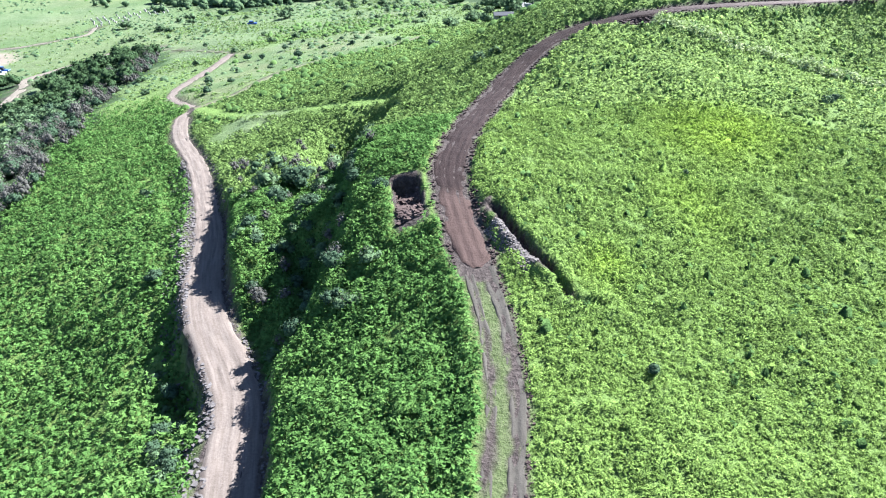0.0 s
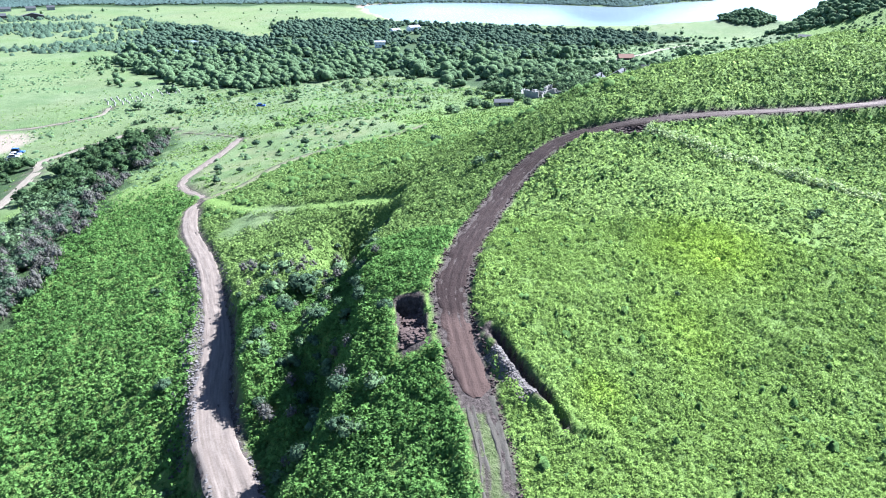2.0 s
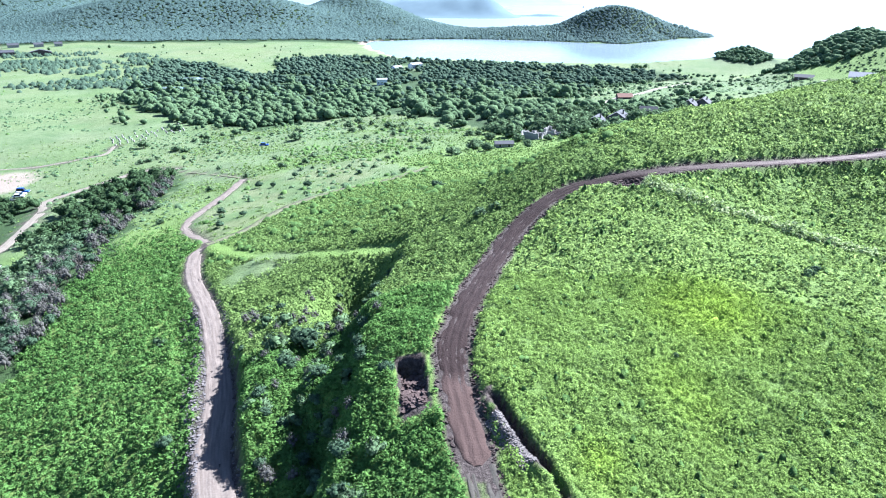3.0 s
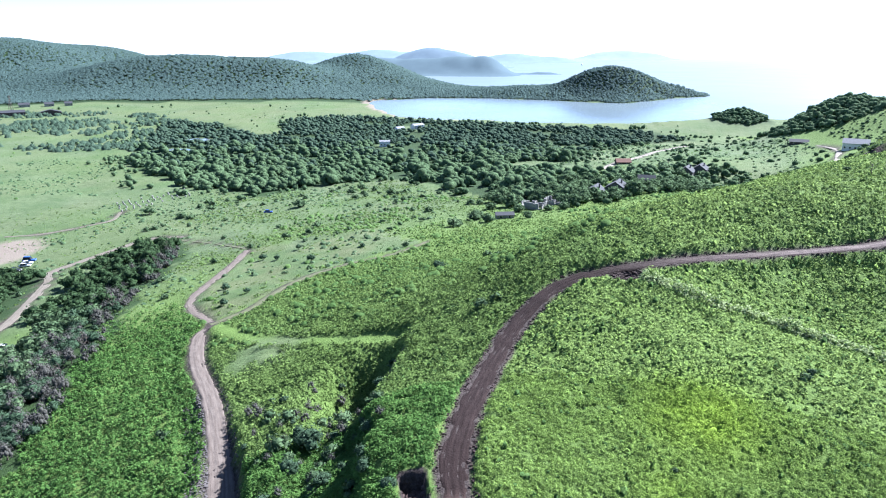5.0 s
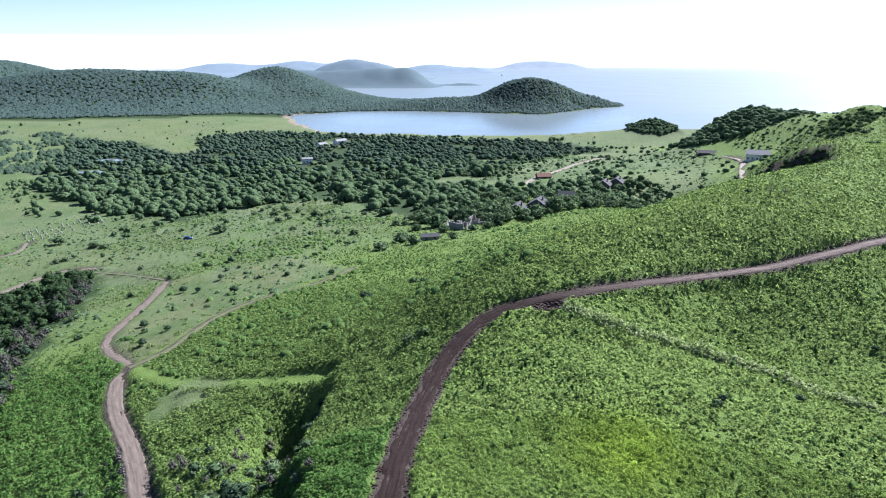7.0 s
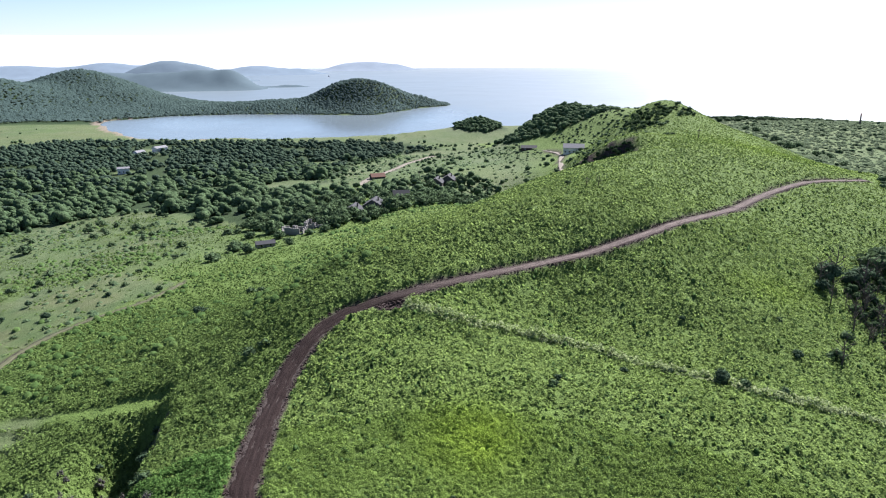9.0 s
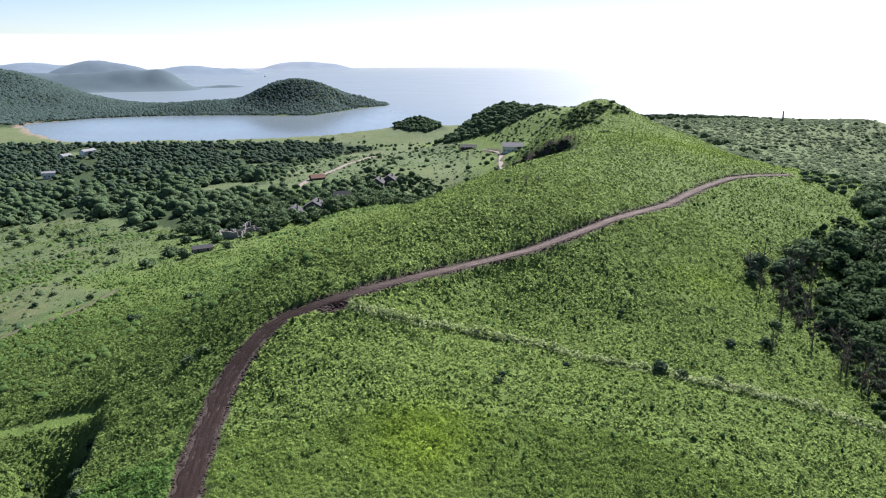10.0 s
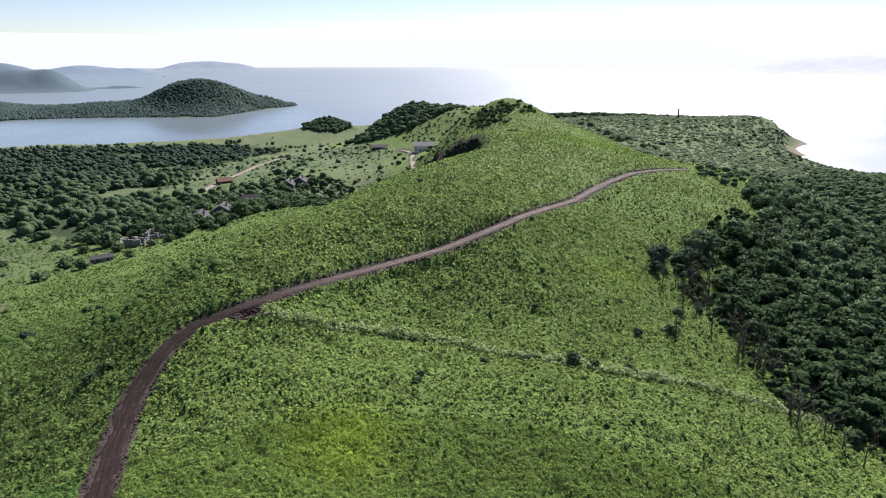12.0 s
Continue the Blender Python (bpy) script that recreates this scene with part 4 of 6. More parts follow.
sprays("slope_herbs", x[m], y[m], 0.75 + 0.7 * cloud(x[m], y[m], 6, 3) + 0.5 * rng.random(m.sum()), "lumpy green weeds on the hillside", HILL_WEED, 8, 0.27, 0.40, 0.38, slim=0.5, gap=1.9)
x, y = jittered(-260, 420, 60, 430, 1.35)
m = in_view(x, y, 190, 430) & (rng.random(len(x)) < np.maximum((1 - 0.7 * smooth(38, 27, wild(x, y))) * (1 - 0.8 * pale_meadow(x, y)), 0.75 * smooth(0.52, 0.60, cloud(x, y, 26, 51)) * (x > -130)))
low = x + 60 * (rng.random(len(x)) - 0.5) < np.where(y < 240, 55, 85)
q = m & ~low
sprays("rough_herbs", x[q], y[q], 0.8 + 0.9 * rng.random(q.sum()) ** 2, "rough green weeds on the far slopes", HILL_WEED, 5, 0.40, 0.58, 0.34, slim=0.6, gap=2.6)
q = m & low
sprays("valley_herbs", x[q], y[q], 0.8 + 0.9 * rng.random(q.sum()) ** 2, "green weeds on the slope above the valley", SHADED_WEED, 5, 0.40, 0.60, 0.34, slim=0.6, gap=2.6)
x, y = jittered(-25, 230, 25, 300, 1.3)
far = np.hypot(x, y)
knob = np.exp(-((x - 172) / 45) ** 2 - ((y - 212) / 34) ** 2)
m = in_view(x, y, 26, 330) & ~left_field(x, y) & (rng.random(len(x)) < (0.10 + 0.34 * smooth(0.42, 0.60, cloud(x, y, 12, 11)) + 0.5 * knob * smooth(0.42, 0.56, cloud(x, y, 16, 19))) * (0.25 + 0.75 * smooth(60, 110, far)) * (1 - 0.6 * smooth(215, 260, far) * (knob < 0.1)))
sprays("herb_clumps", x[m], y[m], 0.45 + 0.65 * rng.random(m.sum()), "clumps of darker leafy herbs dotted over the slope", HERB, 16, 0.24, 0.5, 1.0, 0.2, slim=0.5)
x, y = jittered(-40, 330, 30, 340, 1.05)
far = np.hypot(x, y)
m = in_view(x, y, 45, 350) & ~left_field(x, y) & (rng.random(len(x)) < (0.20 + 0.5 * smooth(0.35, 0.65, grain(x, y, 5, 37))) * (0.12 + 0.88 * smooth(55, 105, far)) * (1 - 0.45 * smooth(190, 330, far))) & (pale_meadow(x, y) < 0.4)
q = m & right_of_road(x, y)
clumps("slope_clumps", x[q], y[q], 0.20 + 0.26 * rng.random(q.sum()) ** 1.5, "lumpy clumps of taller green weeds on the slope", WEED)
q = m & ~right_of_road(x, y) & (x > 40)
clumps("hill_clumps", x[q], y[q], 0.22 + 0.34 * rng.random(q.sum()) ** 1.5, "lumpy clumps of taller green weeds on the hill", HILL_WEED)
q = m & ~right_of_road(x, y) & (x <= 40)
clumps("lee_clumps", x[q], y[q], 0.20 + 0.30 * rng.random(q.sum()) ** 1.5, "lumpy clumps of green weeds on the lee slope", SHADED_WEED)
bx, by = jittered(25, 125, 45, 125, 0.6)
d, _, side = along(bx, by, OLD_DITCH, 5)
m = (d < 1.7) & (side < 0) & (rng.random(len(bx)) < 0.07 + 0.50 * (cloud(bx, by, 6, 4) > 0.52))
sprays("ditch_weeds", bx[m], by[m], 0.6 + 0.6 * rng.random(m.sum()), "rank dark green weeds along an old ditch", HERB, 14, 0.2, 0.5, 0.9, 0.2)
m = (side > 0) & (d < 1.7 + 0.9 * cloud(bx, by, 4, 12)) & (rng.random(len(bx)) < 0.7 + 0.3 * cloud(bx, by, 5, 8))
sprays("bank_grass", bx[m], by[m], 0.9 + 0.5 * rng.random(m.sum()), "pale tall grass on the bank of an old ditch", BANK_GRASS, 18, 0.26, 0.5, 0.8, -0.4, slim=0.4)
x, y = jittered(-5, 230, 30, 260, 1.5)
m = in_view(x, y, 42, 270) & right_of_road(x, y) & (rng.random(len(x)) < 0.07 + 0.36 * smooth(0.45, 0.65, cloud(x, y, 8, 23))) & (lime_patch(x, y) < 0.15)
clumps("dark_clumps", x[m], y[m], 0.28 + 0.26 * rng.random(m.sum()) ** 2, "single dark green bushy weeds on the slope", HERB, 1.5, 0.2)


# ---------------------------------------------------------------- trees
def ball(n=2):
    """A cube blown up into a ball: unit directions and quads."""
    v, f, seen = [], [], {}

    def at(p):
        k = tuple(np.round(p, 5))
        if k not in seen:
            seen[k] = len(v)
            v.append(np.array(p) / np.linalg.norm(p))
        return seen[k]

    g = np.linspace(-1, 1, n + 1)
    for ax in range(3):
        for s in (-1, 1):
            for i in range(n):
                for j in range(n):
                    q = []
                    for a, b in ((i, j), (i + 1, j), (i + 1, j + 1), (i, j + 1)):
                        p = [0, 0, 0]
                        p[ax], p[(ax + 1) % 3], p[(ax + 2) % 3] = s, g[a], g[b]
                        q.append(at(p))
                    f.append(q if s > 0 else q[::-1])
    return np.array(v), np.array(f)


BALL_V, BALL_F = ball(2)


def crown(seed, lobes, cards, wide=1.0, tall=0.8, leaf=0.2, core=0.8):
    """A crown of about unit radius, resting on z = 0: inner lobes toned dark as if shaded, and many leaf sprays on
    them.
    """
    r = np.random.default_rng(seed)
    V, F, T, N = [], [], [], []
    centre = []
    for k in range(lobes):
        a, d = 2 * math.pi * (k + r.random() * 0.7) / max(lobes, 1), (0 if lobes == 1 else 0.30 + 0.3 * r.random())
        z = tall * (0.55 + 0.45 * r.random()) if k else tall * (1.15 if lobes > 1 else 0.7)
        centre.append((wide * d * math.cos(a) * (k > 0), wide * d * math.sin(a) * (k > 0), z, 0.42 + 0.22 * r.random() if lobes > 1 else 0.8))
    count = 0
    for cx, cy, cz, cr in centre:
        v = BALL_V * (1 + 0.28 * (r.random((len(BALL_V), 1)) - 0.5)) * cr * core * np.array([wide, wide, tall]) + (cx, cy, cz)
        V.append(v)
        F.append(BALL_F + count)
        # lit crown tops and inner shade put into the tone
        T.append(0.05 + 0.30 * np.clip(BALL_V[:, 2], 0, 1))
        N.append(BALL_V + (0, 0, 0.2))
        count += len(v)
    for _ in range(cards):
        cx, cy, cz, cr = centre[r.integers(lobes)]
        d = r.normal(size=3)
        d[2] = abs(d[2]) * 1.1 - 0.25
        d /= np.linalg.norm(d)
        p = np.array((cx, cy, cz)) + d * cr * np.array([wide, wide, tall]) * (0.88 + 0.3 * r.random())
        nrm = d + 0.4 * r.normal(size=3)
        nrm /= np.linalg.norm(nrm)
        u = np.cross(nrm, (0.3, 0.2, 1.0) if abs(nrm[2]) < 0.9 else (1, 0, 0))
        u /= np.linalg.norm(u)
        w = np.cross(nrm, u)
        s = leaf * (0.6 + 0.8 * r.random())
        V.append(np.array([p - u * s, p - w * s * 0.7, p + u * s * 1.1, p + w * s * 0.6]))
        F.append(np.arange(4)[None] + count)
        # sprays facing up get a lighter tone, as the sun would give them
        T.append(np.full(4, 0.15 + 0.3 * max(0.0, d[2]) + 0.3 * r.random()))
        N.append(np.repeat((d + 0.35 * r.normal(size=3) + (0, 0, 0.15))[None], 4, 0))
        count += 4
    N = np.vstack(N)
    return np.vstack(V), np.vstack(F), np.concatenate(T), N / np.linalg.norm(N, axis=1)[:, None]


def wood(name, x, y, size, kinds, label, mat, sink=0.25, squash=1.0, tint=0.0, soft=0.0):
    """Many crowns in one mesh: woods that nobody could count."""
    v0, f0, t0, n0 = zip(*kinds)
    k, n = len(x), len(v0[0])
    pick = rng.integers(0, len(kinds), k)
    z = surface(x, y) + size * (0.12 - sink)
    spin = rng.random(k) * 6.28
    v = scatter(v0, x, y, z, size, spin, pick, size * squash * (0.8 + 0.4 * rng.random(k)))
    up = scatter(n0, 0 * x, 0 * x, 0 * x, np.ones(k), spin, pick)
    up[:, 2] += soft
    up /= np.linalg.norm(up, axis=1)[:, None]
    f = (np.stack(f0)[pick] + (np.arange(k) * n)[:, None, None]).reshape(-1, 4)
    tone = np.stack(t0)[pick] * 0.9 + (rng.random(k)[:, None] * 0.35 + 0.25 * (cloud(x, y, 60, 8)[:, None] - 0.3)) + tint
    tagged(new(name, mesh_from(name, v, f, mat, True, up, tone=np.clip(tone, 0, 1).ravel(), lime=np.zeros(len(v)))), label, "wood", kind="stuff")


def canopy(name, x, y, size, label, mat, sides=6, tall=0.7, tint=0.0, category="wood", hug=0.7, lift=0.0):
    """Far treetops or low brush, each a small uneven hump."""
    v0, f0, n0 = zip(*[dome(sides, 80 + k) for k in range(8)])
    k, nv = len(x), 2 * sides + 1
    spin, pick = rng.random(k) * 6.28, rng.integers(0, 8, k)
    v = scatter(v0, x, y, surface(x, y) + lift, size, spin, pick, size * tall * (0.7 + 0.6 * rng.random(k)))
    up = scatter(n0, 0 * x, 0 * x, 0 * x, np.ones(k), spin, pick) + np.repeat(slope(x, y), nv, 0) * hug
    up /= np.linalg.norm(up, axis=1)[:, None]
    f = (np.stack(f0)[pick] + (np.arange(k) * nv)[:, None, None]).reshape(-1, 3)
    # broad tone patches also stand in for the shading of the hills' relief
    tone = np.repeat(0.1 + 0.4 * rng.random(k) + 0.9 * (cloud(x, y, 90, 8) - 0.4) + tint, nv)
    tagged(new(name, mesh_from(name, v, f, mat, True, up, tone=np.clip(tone, 0, 1), lime=np.zeros(len(v)))), label, category, kind="stuff")


FULL = [crown(100 + k, 3, 80, leaf=0.13) for k in range(6)]
LOW = [crown(300 + k, 1, 8, leaf=0.18) for k in range(6)]
MID = [crown(400 + k, 5, 34, leaf=0.10, core=0.92) for k in range(6)]
FAR_TREE = [crown(500 + k, 2, 6, leaf=0.12, core=1.0) for k in range(6)]
SMALL = [crown(600 + k, 3, 18, leaf=0.11, core=0.9) for k in range(6)]


def spread(corners, step, thin=0.0, lump=25, seed=0):
    xs, ys = [c[0] for c in corners], [c[1] for c in corners]
    x, y = jittered(min(xs), max(xs), min(ys), max(ys), step)
    m = inside(x + (grain(x, y, lump, seed) - 0.5) * lump * 0.8, y + (grain(x, y, lump, seed + 3) - 0.5) * lump * 0.8, corners) & (cloud(x, y, lump * 1.3, seed + 7) > thin) & (bare(x, y) < 0.2)
    return x[m], y[m]


x, y = spread(VALLEY_WOOD, 5.1, 0.36, 20, 1)
for cx, cy, cr in CLEARINGS:
    m = np.hypot(x - cx, y - cy) > cr
    x, y = x[m], y[m]
near = y + 180 * (rng.random(len(y)) - 0.5) < 540
wood("valley_wood", x[near], y[near], 2.0 + 4.2 * rng.random(near.sum()) ** 2, MID, "dense dark green broadleaf wood on the valley floor", VALLEY_LEAF, tint=0.3)
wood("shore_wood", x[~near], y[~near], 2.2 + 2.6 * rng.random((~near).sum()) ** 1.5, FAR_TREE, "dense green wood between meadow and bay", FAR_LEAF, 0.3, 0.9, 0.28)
x, y = spread([(round(-20 + (a + 20) * 1.14), round(600 + (b - 600) * 1.12)) for a, b in VALLEY_WOOD], 7.0, 0.56, 30, 15)
m = ~wooded(x, y) & (coast(x, y) > 25)
wood("stray_trees", x[m], y[m], 1.2 + 2.2 * rng.random(m.sum()), LOW, "single trees standing round the valley wood", VALLEY_LEAF, 0.2, 1.1, 0.15)
x, y = spread(LEFT_SCRUB, 6.5, 0.44, 35, 4)
canopy("valley_scrub", x, y, 1.5 + 2.4 * rng.random(len(x)) ** 1.5, "scattered scrub and young trees in the meadow", FAR_LEAF, 6, 1.1, 0.1)
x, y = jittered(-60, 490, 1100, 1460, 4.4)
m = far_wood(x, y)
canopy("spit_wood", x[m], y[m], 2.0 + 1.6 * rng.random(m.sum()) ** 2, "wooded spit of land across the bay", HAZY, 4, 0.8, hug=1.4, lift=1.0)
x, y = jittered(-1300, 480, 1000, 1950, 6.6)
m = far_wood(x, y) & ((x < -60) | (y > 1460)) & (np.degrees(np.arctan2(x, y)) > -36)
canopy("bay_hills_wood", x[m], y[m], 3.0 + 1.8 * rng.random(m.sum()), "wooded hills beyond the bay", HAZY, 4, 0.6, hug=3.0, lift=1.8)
x, y = spread(WOOD_HILL, 3.8, -1, 10, 5)
wood("knoll_wood", x, y, 2.4 + 2.2 * rng.random(len(x)), FAR_TREE, "dark wood on a rounded knoll", VALLEY_LEAF, 0.5, 1, 0.22)
x, y = spread(ISLET_WOOD, 3.6, -1, 6, 5)
wood("islet_wood", x, y, 2.4 + 1.8 * rng.random(len(x)), FAR_TREE, "dark trees on a small hump by the shore", VALLEY_LEAF, 0.4, 1, 0.22)
x, y = spread(HEAD_WOOD, 8.0, 0.2, 30, 6)
wood("headland_wood", x, y, 3.0 + 2.5 * rng.random(len(x)), LOW, "low dark wood on the headland", LEAF, 0.4, 0.8, 0.1)
x, y = spread(RIGHT_WOOD, 4.6, 0.12, 22, 7)
turn = np.degrees(np.arctan2(x, y))
m = turn < 72
x, y, turn = x[m], y[m], turn[m]
m = (np.hypot(x, y) > 160) | (turn > 62)
far = m & (np.hypot(x, y) > 320)
mid = m & ~far
deep = mid & (np.hypot(x, y) + 50 * (rng.random(len(x)) - 0.5) < 215)
mid = mid & ~deep
wood("slope_wood", x[deep], y[deep], 2.8 + 2.4 * rng.random(deep.sum()), FULL, "dense dark wood filling the gully below the slope", LEAF, 0.2, 0.9, 0.25)
# trees farther off take the lighter, bluer leaves, which paints haze on them
wood("side_wood", x[mid], y[mid], 2.4 + 2.4 * rng.random(mid.sum()), FULL, "dense wood along the foot of the slope", VALLEY_LEAF, 0.2, 0.9, 0.15)
wood("coast_wood", x[far], y[far], 2.8 + 2.2 * rng.random(far.sum()), LOW, "dense dark wood running down towards the sea", VALLEY_LEAF, 0.2, 0.9, 0.1)
RIGHT_NEAR = (x[~m], y[~m])
x, y = jittered(190, 560, 120, 360, 4.6)
m = inside(x + 8, y - 24, RIGHT_WOOD) & ~inside(x, y, RIGHT_WOOD) & (rng.random(len(x)) < 0.1 + 0.75 * smooth(0.42, 0.58, cloud(x, y, 18, 35))) & (bare(x, y) < 0.1) & (coast(x, y) > 15) & (np.hypot(x, y) > 290)
wood("wood_fringe", x[m], y[m], 1.0 + 2.0 * rng.random(m.sum()), LOW, "young trees thinning out above the slope wood", VALLEY_LEAF, 0.3, 0.9, 0.05)
x, y = jittered(100, 215, 38, 145, 1.9)
m = inside(x + 7, y - 4, RIGHT_WOOD) & ~inside(x - 9, y + 6, RIGHT_WOOD) & (cloud(x, y, 9, 31) > 0.40)
wood("edge_scrub", x[m], y[m], 0.6 + 1.3 * rng.random(m.sum()) ** 2, SMALL, "dark scrub and saplings along the edge of the slope wood", LEAF, 0.35, 1.2, 0.15)
x, y = spread(STRIP_WOOD, 4.6, 0.1, 10, 2)
m = y > 190
wood("gully_wood", x[m], y[m], 2.2 + 1.4 * rng.random(m.sum()), FULL, "dark trees filling the far end of the gully", LEAF, 0.1, 1.0, 0.1)
STRIP_NEAR = (x[~m], y[~m])
x, y = spread(TRACK_WOOD, 5.2, 0.1, 10, 3)
wood("roadside_wood", x, y, 2.3 + 1.4 * rng.random(len(x)), FULL, "dark trees beside the valley road", LEAF, 0.1, 1.0, 0.1)
# bushes on the headland slope and along the foot of the hill
x, y = jittered(230, 780, 190, 700, 9.0)
m = (rng.random(len(x)) < 0.07 + 0.5 * smooth(0.44, 0.62, cloud(x, y, 35, 12))) & (coast(x, y) > 12) & ~wooded(x, y) & (wild(x, y) < 54) & (np.degrees(np.arctan2(x, y)) > 33)
wood("headland_bushes", x[m], y[m], 1.1 + 2.2 * rng.random(m.sum()) ** 2, SMALL, "bushes scattered over the headland", VALLEY_LEAF, 0.4, 0.8, 0.1)
# low scrub that mottles the valley meadow
x, y = jittered(-330, 260, 190, 640, 4.2)
m = (rng.random(len(x)) < 0.9 * smooth(0.46, 0.66, cloud(x, y, 30, 21)) + 0.03) & (bare(x, y) < 0.1) & ~wooded(x, y) & (pale_meadow(x, y) > 0.2) & ((x > -190) | (y > 400)) & (np.degrees(np.arctan2(x, y)) > -36)
canopy("meadow_scrub", x[m], y[m], 0.5 + 1.1 * rng.random(m.sum()) ** 2, "low scrub mottling the valley meadow", VALLEY_LEAF, 6, 0.55, 0.2, "scrub")
x, y = jittered(40, 330, 280, 720, 6.5)
m = (rng.random(len(x)) < 0.10 + 0.5 * smooth(0.46, 0.62, cloud(x, y, 26, 23))) & (bare(x, y) < 0.1) & ~wooded(x, y) & (wild(x, y) < 42) & (coast(x, y) > 40)
wood("slope_scrub", x[m], y[m], 1.0 + 2.6 * rng.random(m.sum()) ** 2, LOW, "bushes and young trees between hamlet and bay", VALLEY_LEAF, 0.4, 0.9, 0.15)

# brush on the flank below the knoll and left of the hill's top
x, y = jittered(195, 330, 290, 640, 4.4)
m = (rng.random(len(x)) < 0.25 + 0.75 * smooth(0.36, 0.56, cloud(x, y, 22, 33))) & (bare(x, y) < 0.1) & ~wooded(x, y) & (wild(x, y) > 34) & (wild(x, y) < 71) & (x < 0.7 * y + 20) & (np.hypot(x - 249, y - 424) > 14) & (np.hypot(x - 238, y - 400) > 18)
wood("flank_brush", x[m], y[m], 0.8 + 1.5 * rng.random(m.sum()) ** 2, LOW, "brushy scrub on the flank of the hill", VALLEY_LEAF, 0.4, 0.8, 0.2)
x, y = spread([(205, 285), (222, 300), (238, 306), (243, 294), (250, 302), (246, 318), (236, 330), (216, 318)], 3.6, 0.3, 8, 4)
wood("top_shrubs", x, y, 1.1 + 1.3 * rng.random(len(x)), FULL, "dark shrubs along the ridge beside the hill's top", LEAF, 0.3, 0.9, 0.1)
# scrub added and toned dark where scarp and hollow lie in shade
x, y = jittered(140, 170, 228, 254, 1.8)
u, v = (x - 153) * 0.82 - (y - 238) * 0.57, (x - 153) * 0.57 + (y - 238) * 0.82
m = (np.abs(u) < 12) & (v > 3.5) & (v < 8.5)
x, y = x[m], y[m]
wood("scarp_shade_scrub", x, y, 0.9 + 0.7 * rng.random(len(x)), FULL, "scrub darkened for the shade of a scarp below the hill's knob", LEAF, 0.45, 0.9, -0.2)
x, y = spread([(181, 256), (188, 256.5), (196, 252), (199, 255), (192, 261), (183, 262)], 2.0, -1, 2, 4)
wood("hollow_shade_scrub", x, y, 1.2 + 0.8 * rng.random(len(x)), FULL, "scrub darkened for the shade of a hollow near the hill's top", LEAF, 0.45, 0.9, -0.2)

x, y = jittered(330, 800, 200, 720, 4.3)
m = (rng.random(len(x)) < 0.5 + 0.5 * smooth(0.35, 0.55, cloud(x, y, 30, 41))) & (coast(x, y) > 10) & ~wooded(x, y) & (wild(x, y) < 56) & (np.degrees(np.arctan2(x, y)) > 33) & (np.degrees(np.arctan2(x, y)) < 70)
canopy("headland_brush", x[m], y[m], 1.0 + 2.2 * rng.random(m.sum()) ** 2, "low grey-green brush covering the headland", BRUSH, 5, 0.55, 0.05, "brush", 0.8)
x, y = jittered(-420, 260, 200, 900, 4.6)
m = (rng.random(len(x)) < (0.06 + 0.4 * smooth(0.48, 0.64, cloud(x, y, 24, 43))) * np.where(x < -0.3 * y - 20, 0.25, 1.0)) & (bare(x, y) < 0.1) & ~wooded(x, y) & (pale_meadow(x, y) > 0.2) & (np.degrees(np.arctan2(x, y)) > -36) & (coast(x, y) > 30)
canopy("meadow_tufts", x[m], y[m], 0.35 + 0.9 * rng.random(m.sum()) ** 2, "tufts of coarse grass on the valley meadow", HERB, 5, 0.6, 0.25, "grass")

x, y = jittered(-560, 260, 600, 1040, 19)
m = (rng.random(len(x)) < 0.10 + 0.3 * smooth(0.5, 0.62, cloud(x, y, 60, 53))) & ~wooded(x, y) & (coast(x, y) > 18) & (np.degrees(np.arctan2(x, y)) > -36)
wood("meadow_trees", x[m], y[m], 1.0 + 2.4 * rng.random(m.sum()) ** 2, LOW, "single trees dotted over the far meadow", VALLEY_LEAF, 0.2, 1.1, 0.1)

# scrub in dark streaks over the slope above the valley
x, y = jittered(-70, 130, 140, 340, 2.6)
m = (rng.random(len(x)) < 0.02 + 0.8 * smooth(0.55, 0.64, cloud(x * 0.6 + y * 0.3, y, 24, 61))) & clear(x, y) & ~right_of_road(x, y) & (wild(x, y) < 60)
canopy("lee_scrub", x[m], y[m], 0.5 + 0.9 * rng.random(m.sum()) ** 2, "low dark scrub in streaks over the slope", HERB, 6, 0.8, 0.0, "scrub")


# ---------------------------------------------------------------- things
def part(name, bm_or_mesh, mat, parent, label=""):
    """Links a mesh as one part under a thing or a part."""
    me = bm_or_mesh
    if isinstance(me, bmesh.types.BMesh):
        me = bpy.data.meshes.new(name)
        bm_or_mesh.to_mesh(me)
        bm_or_mesh.free()
        me.materials.append(mat)
    ob = new(name, me)
    ob.parent = parent
    return tagged(ob, label)


def thing(name, x, y, z, turn=0.0, label="", category="", group=""):
    ob = new(name)
    ob.matrix_basis = pose(x, y, z, 0, 0, turn)
    return tagged(ob, label, category, group)


def height(x, y):
    return float(surface(np.array([float(x)]), np.array([float(y)]))[0])


def block(bm, x0, x1, y0, y1, z0, z1, bevel=0.0):
    g = bmesh.ops.create_cube(bm, size=1.0, matrix=Matrix.Translation(((x0 + x1) / 2, (y0 + y1) / 2, (z0 + z1) / 2)) @ Matrix.Diagonal((x1 - x0, y1 - y0, z1 - z0, 1)))
    if bevel:
        bmesh.ops.bevel(bm, geom=list({e for v in g["verts"] for e in v.link_edges}), offset=bevel, segments=1, affect="EDGES")
    return g["verts"]


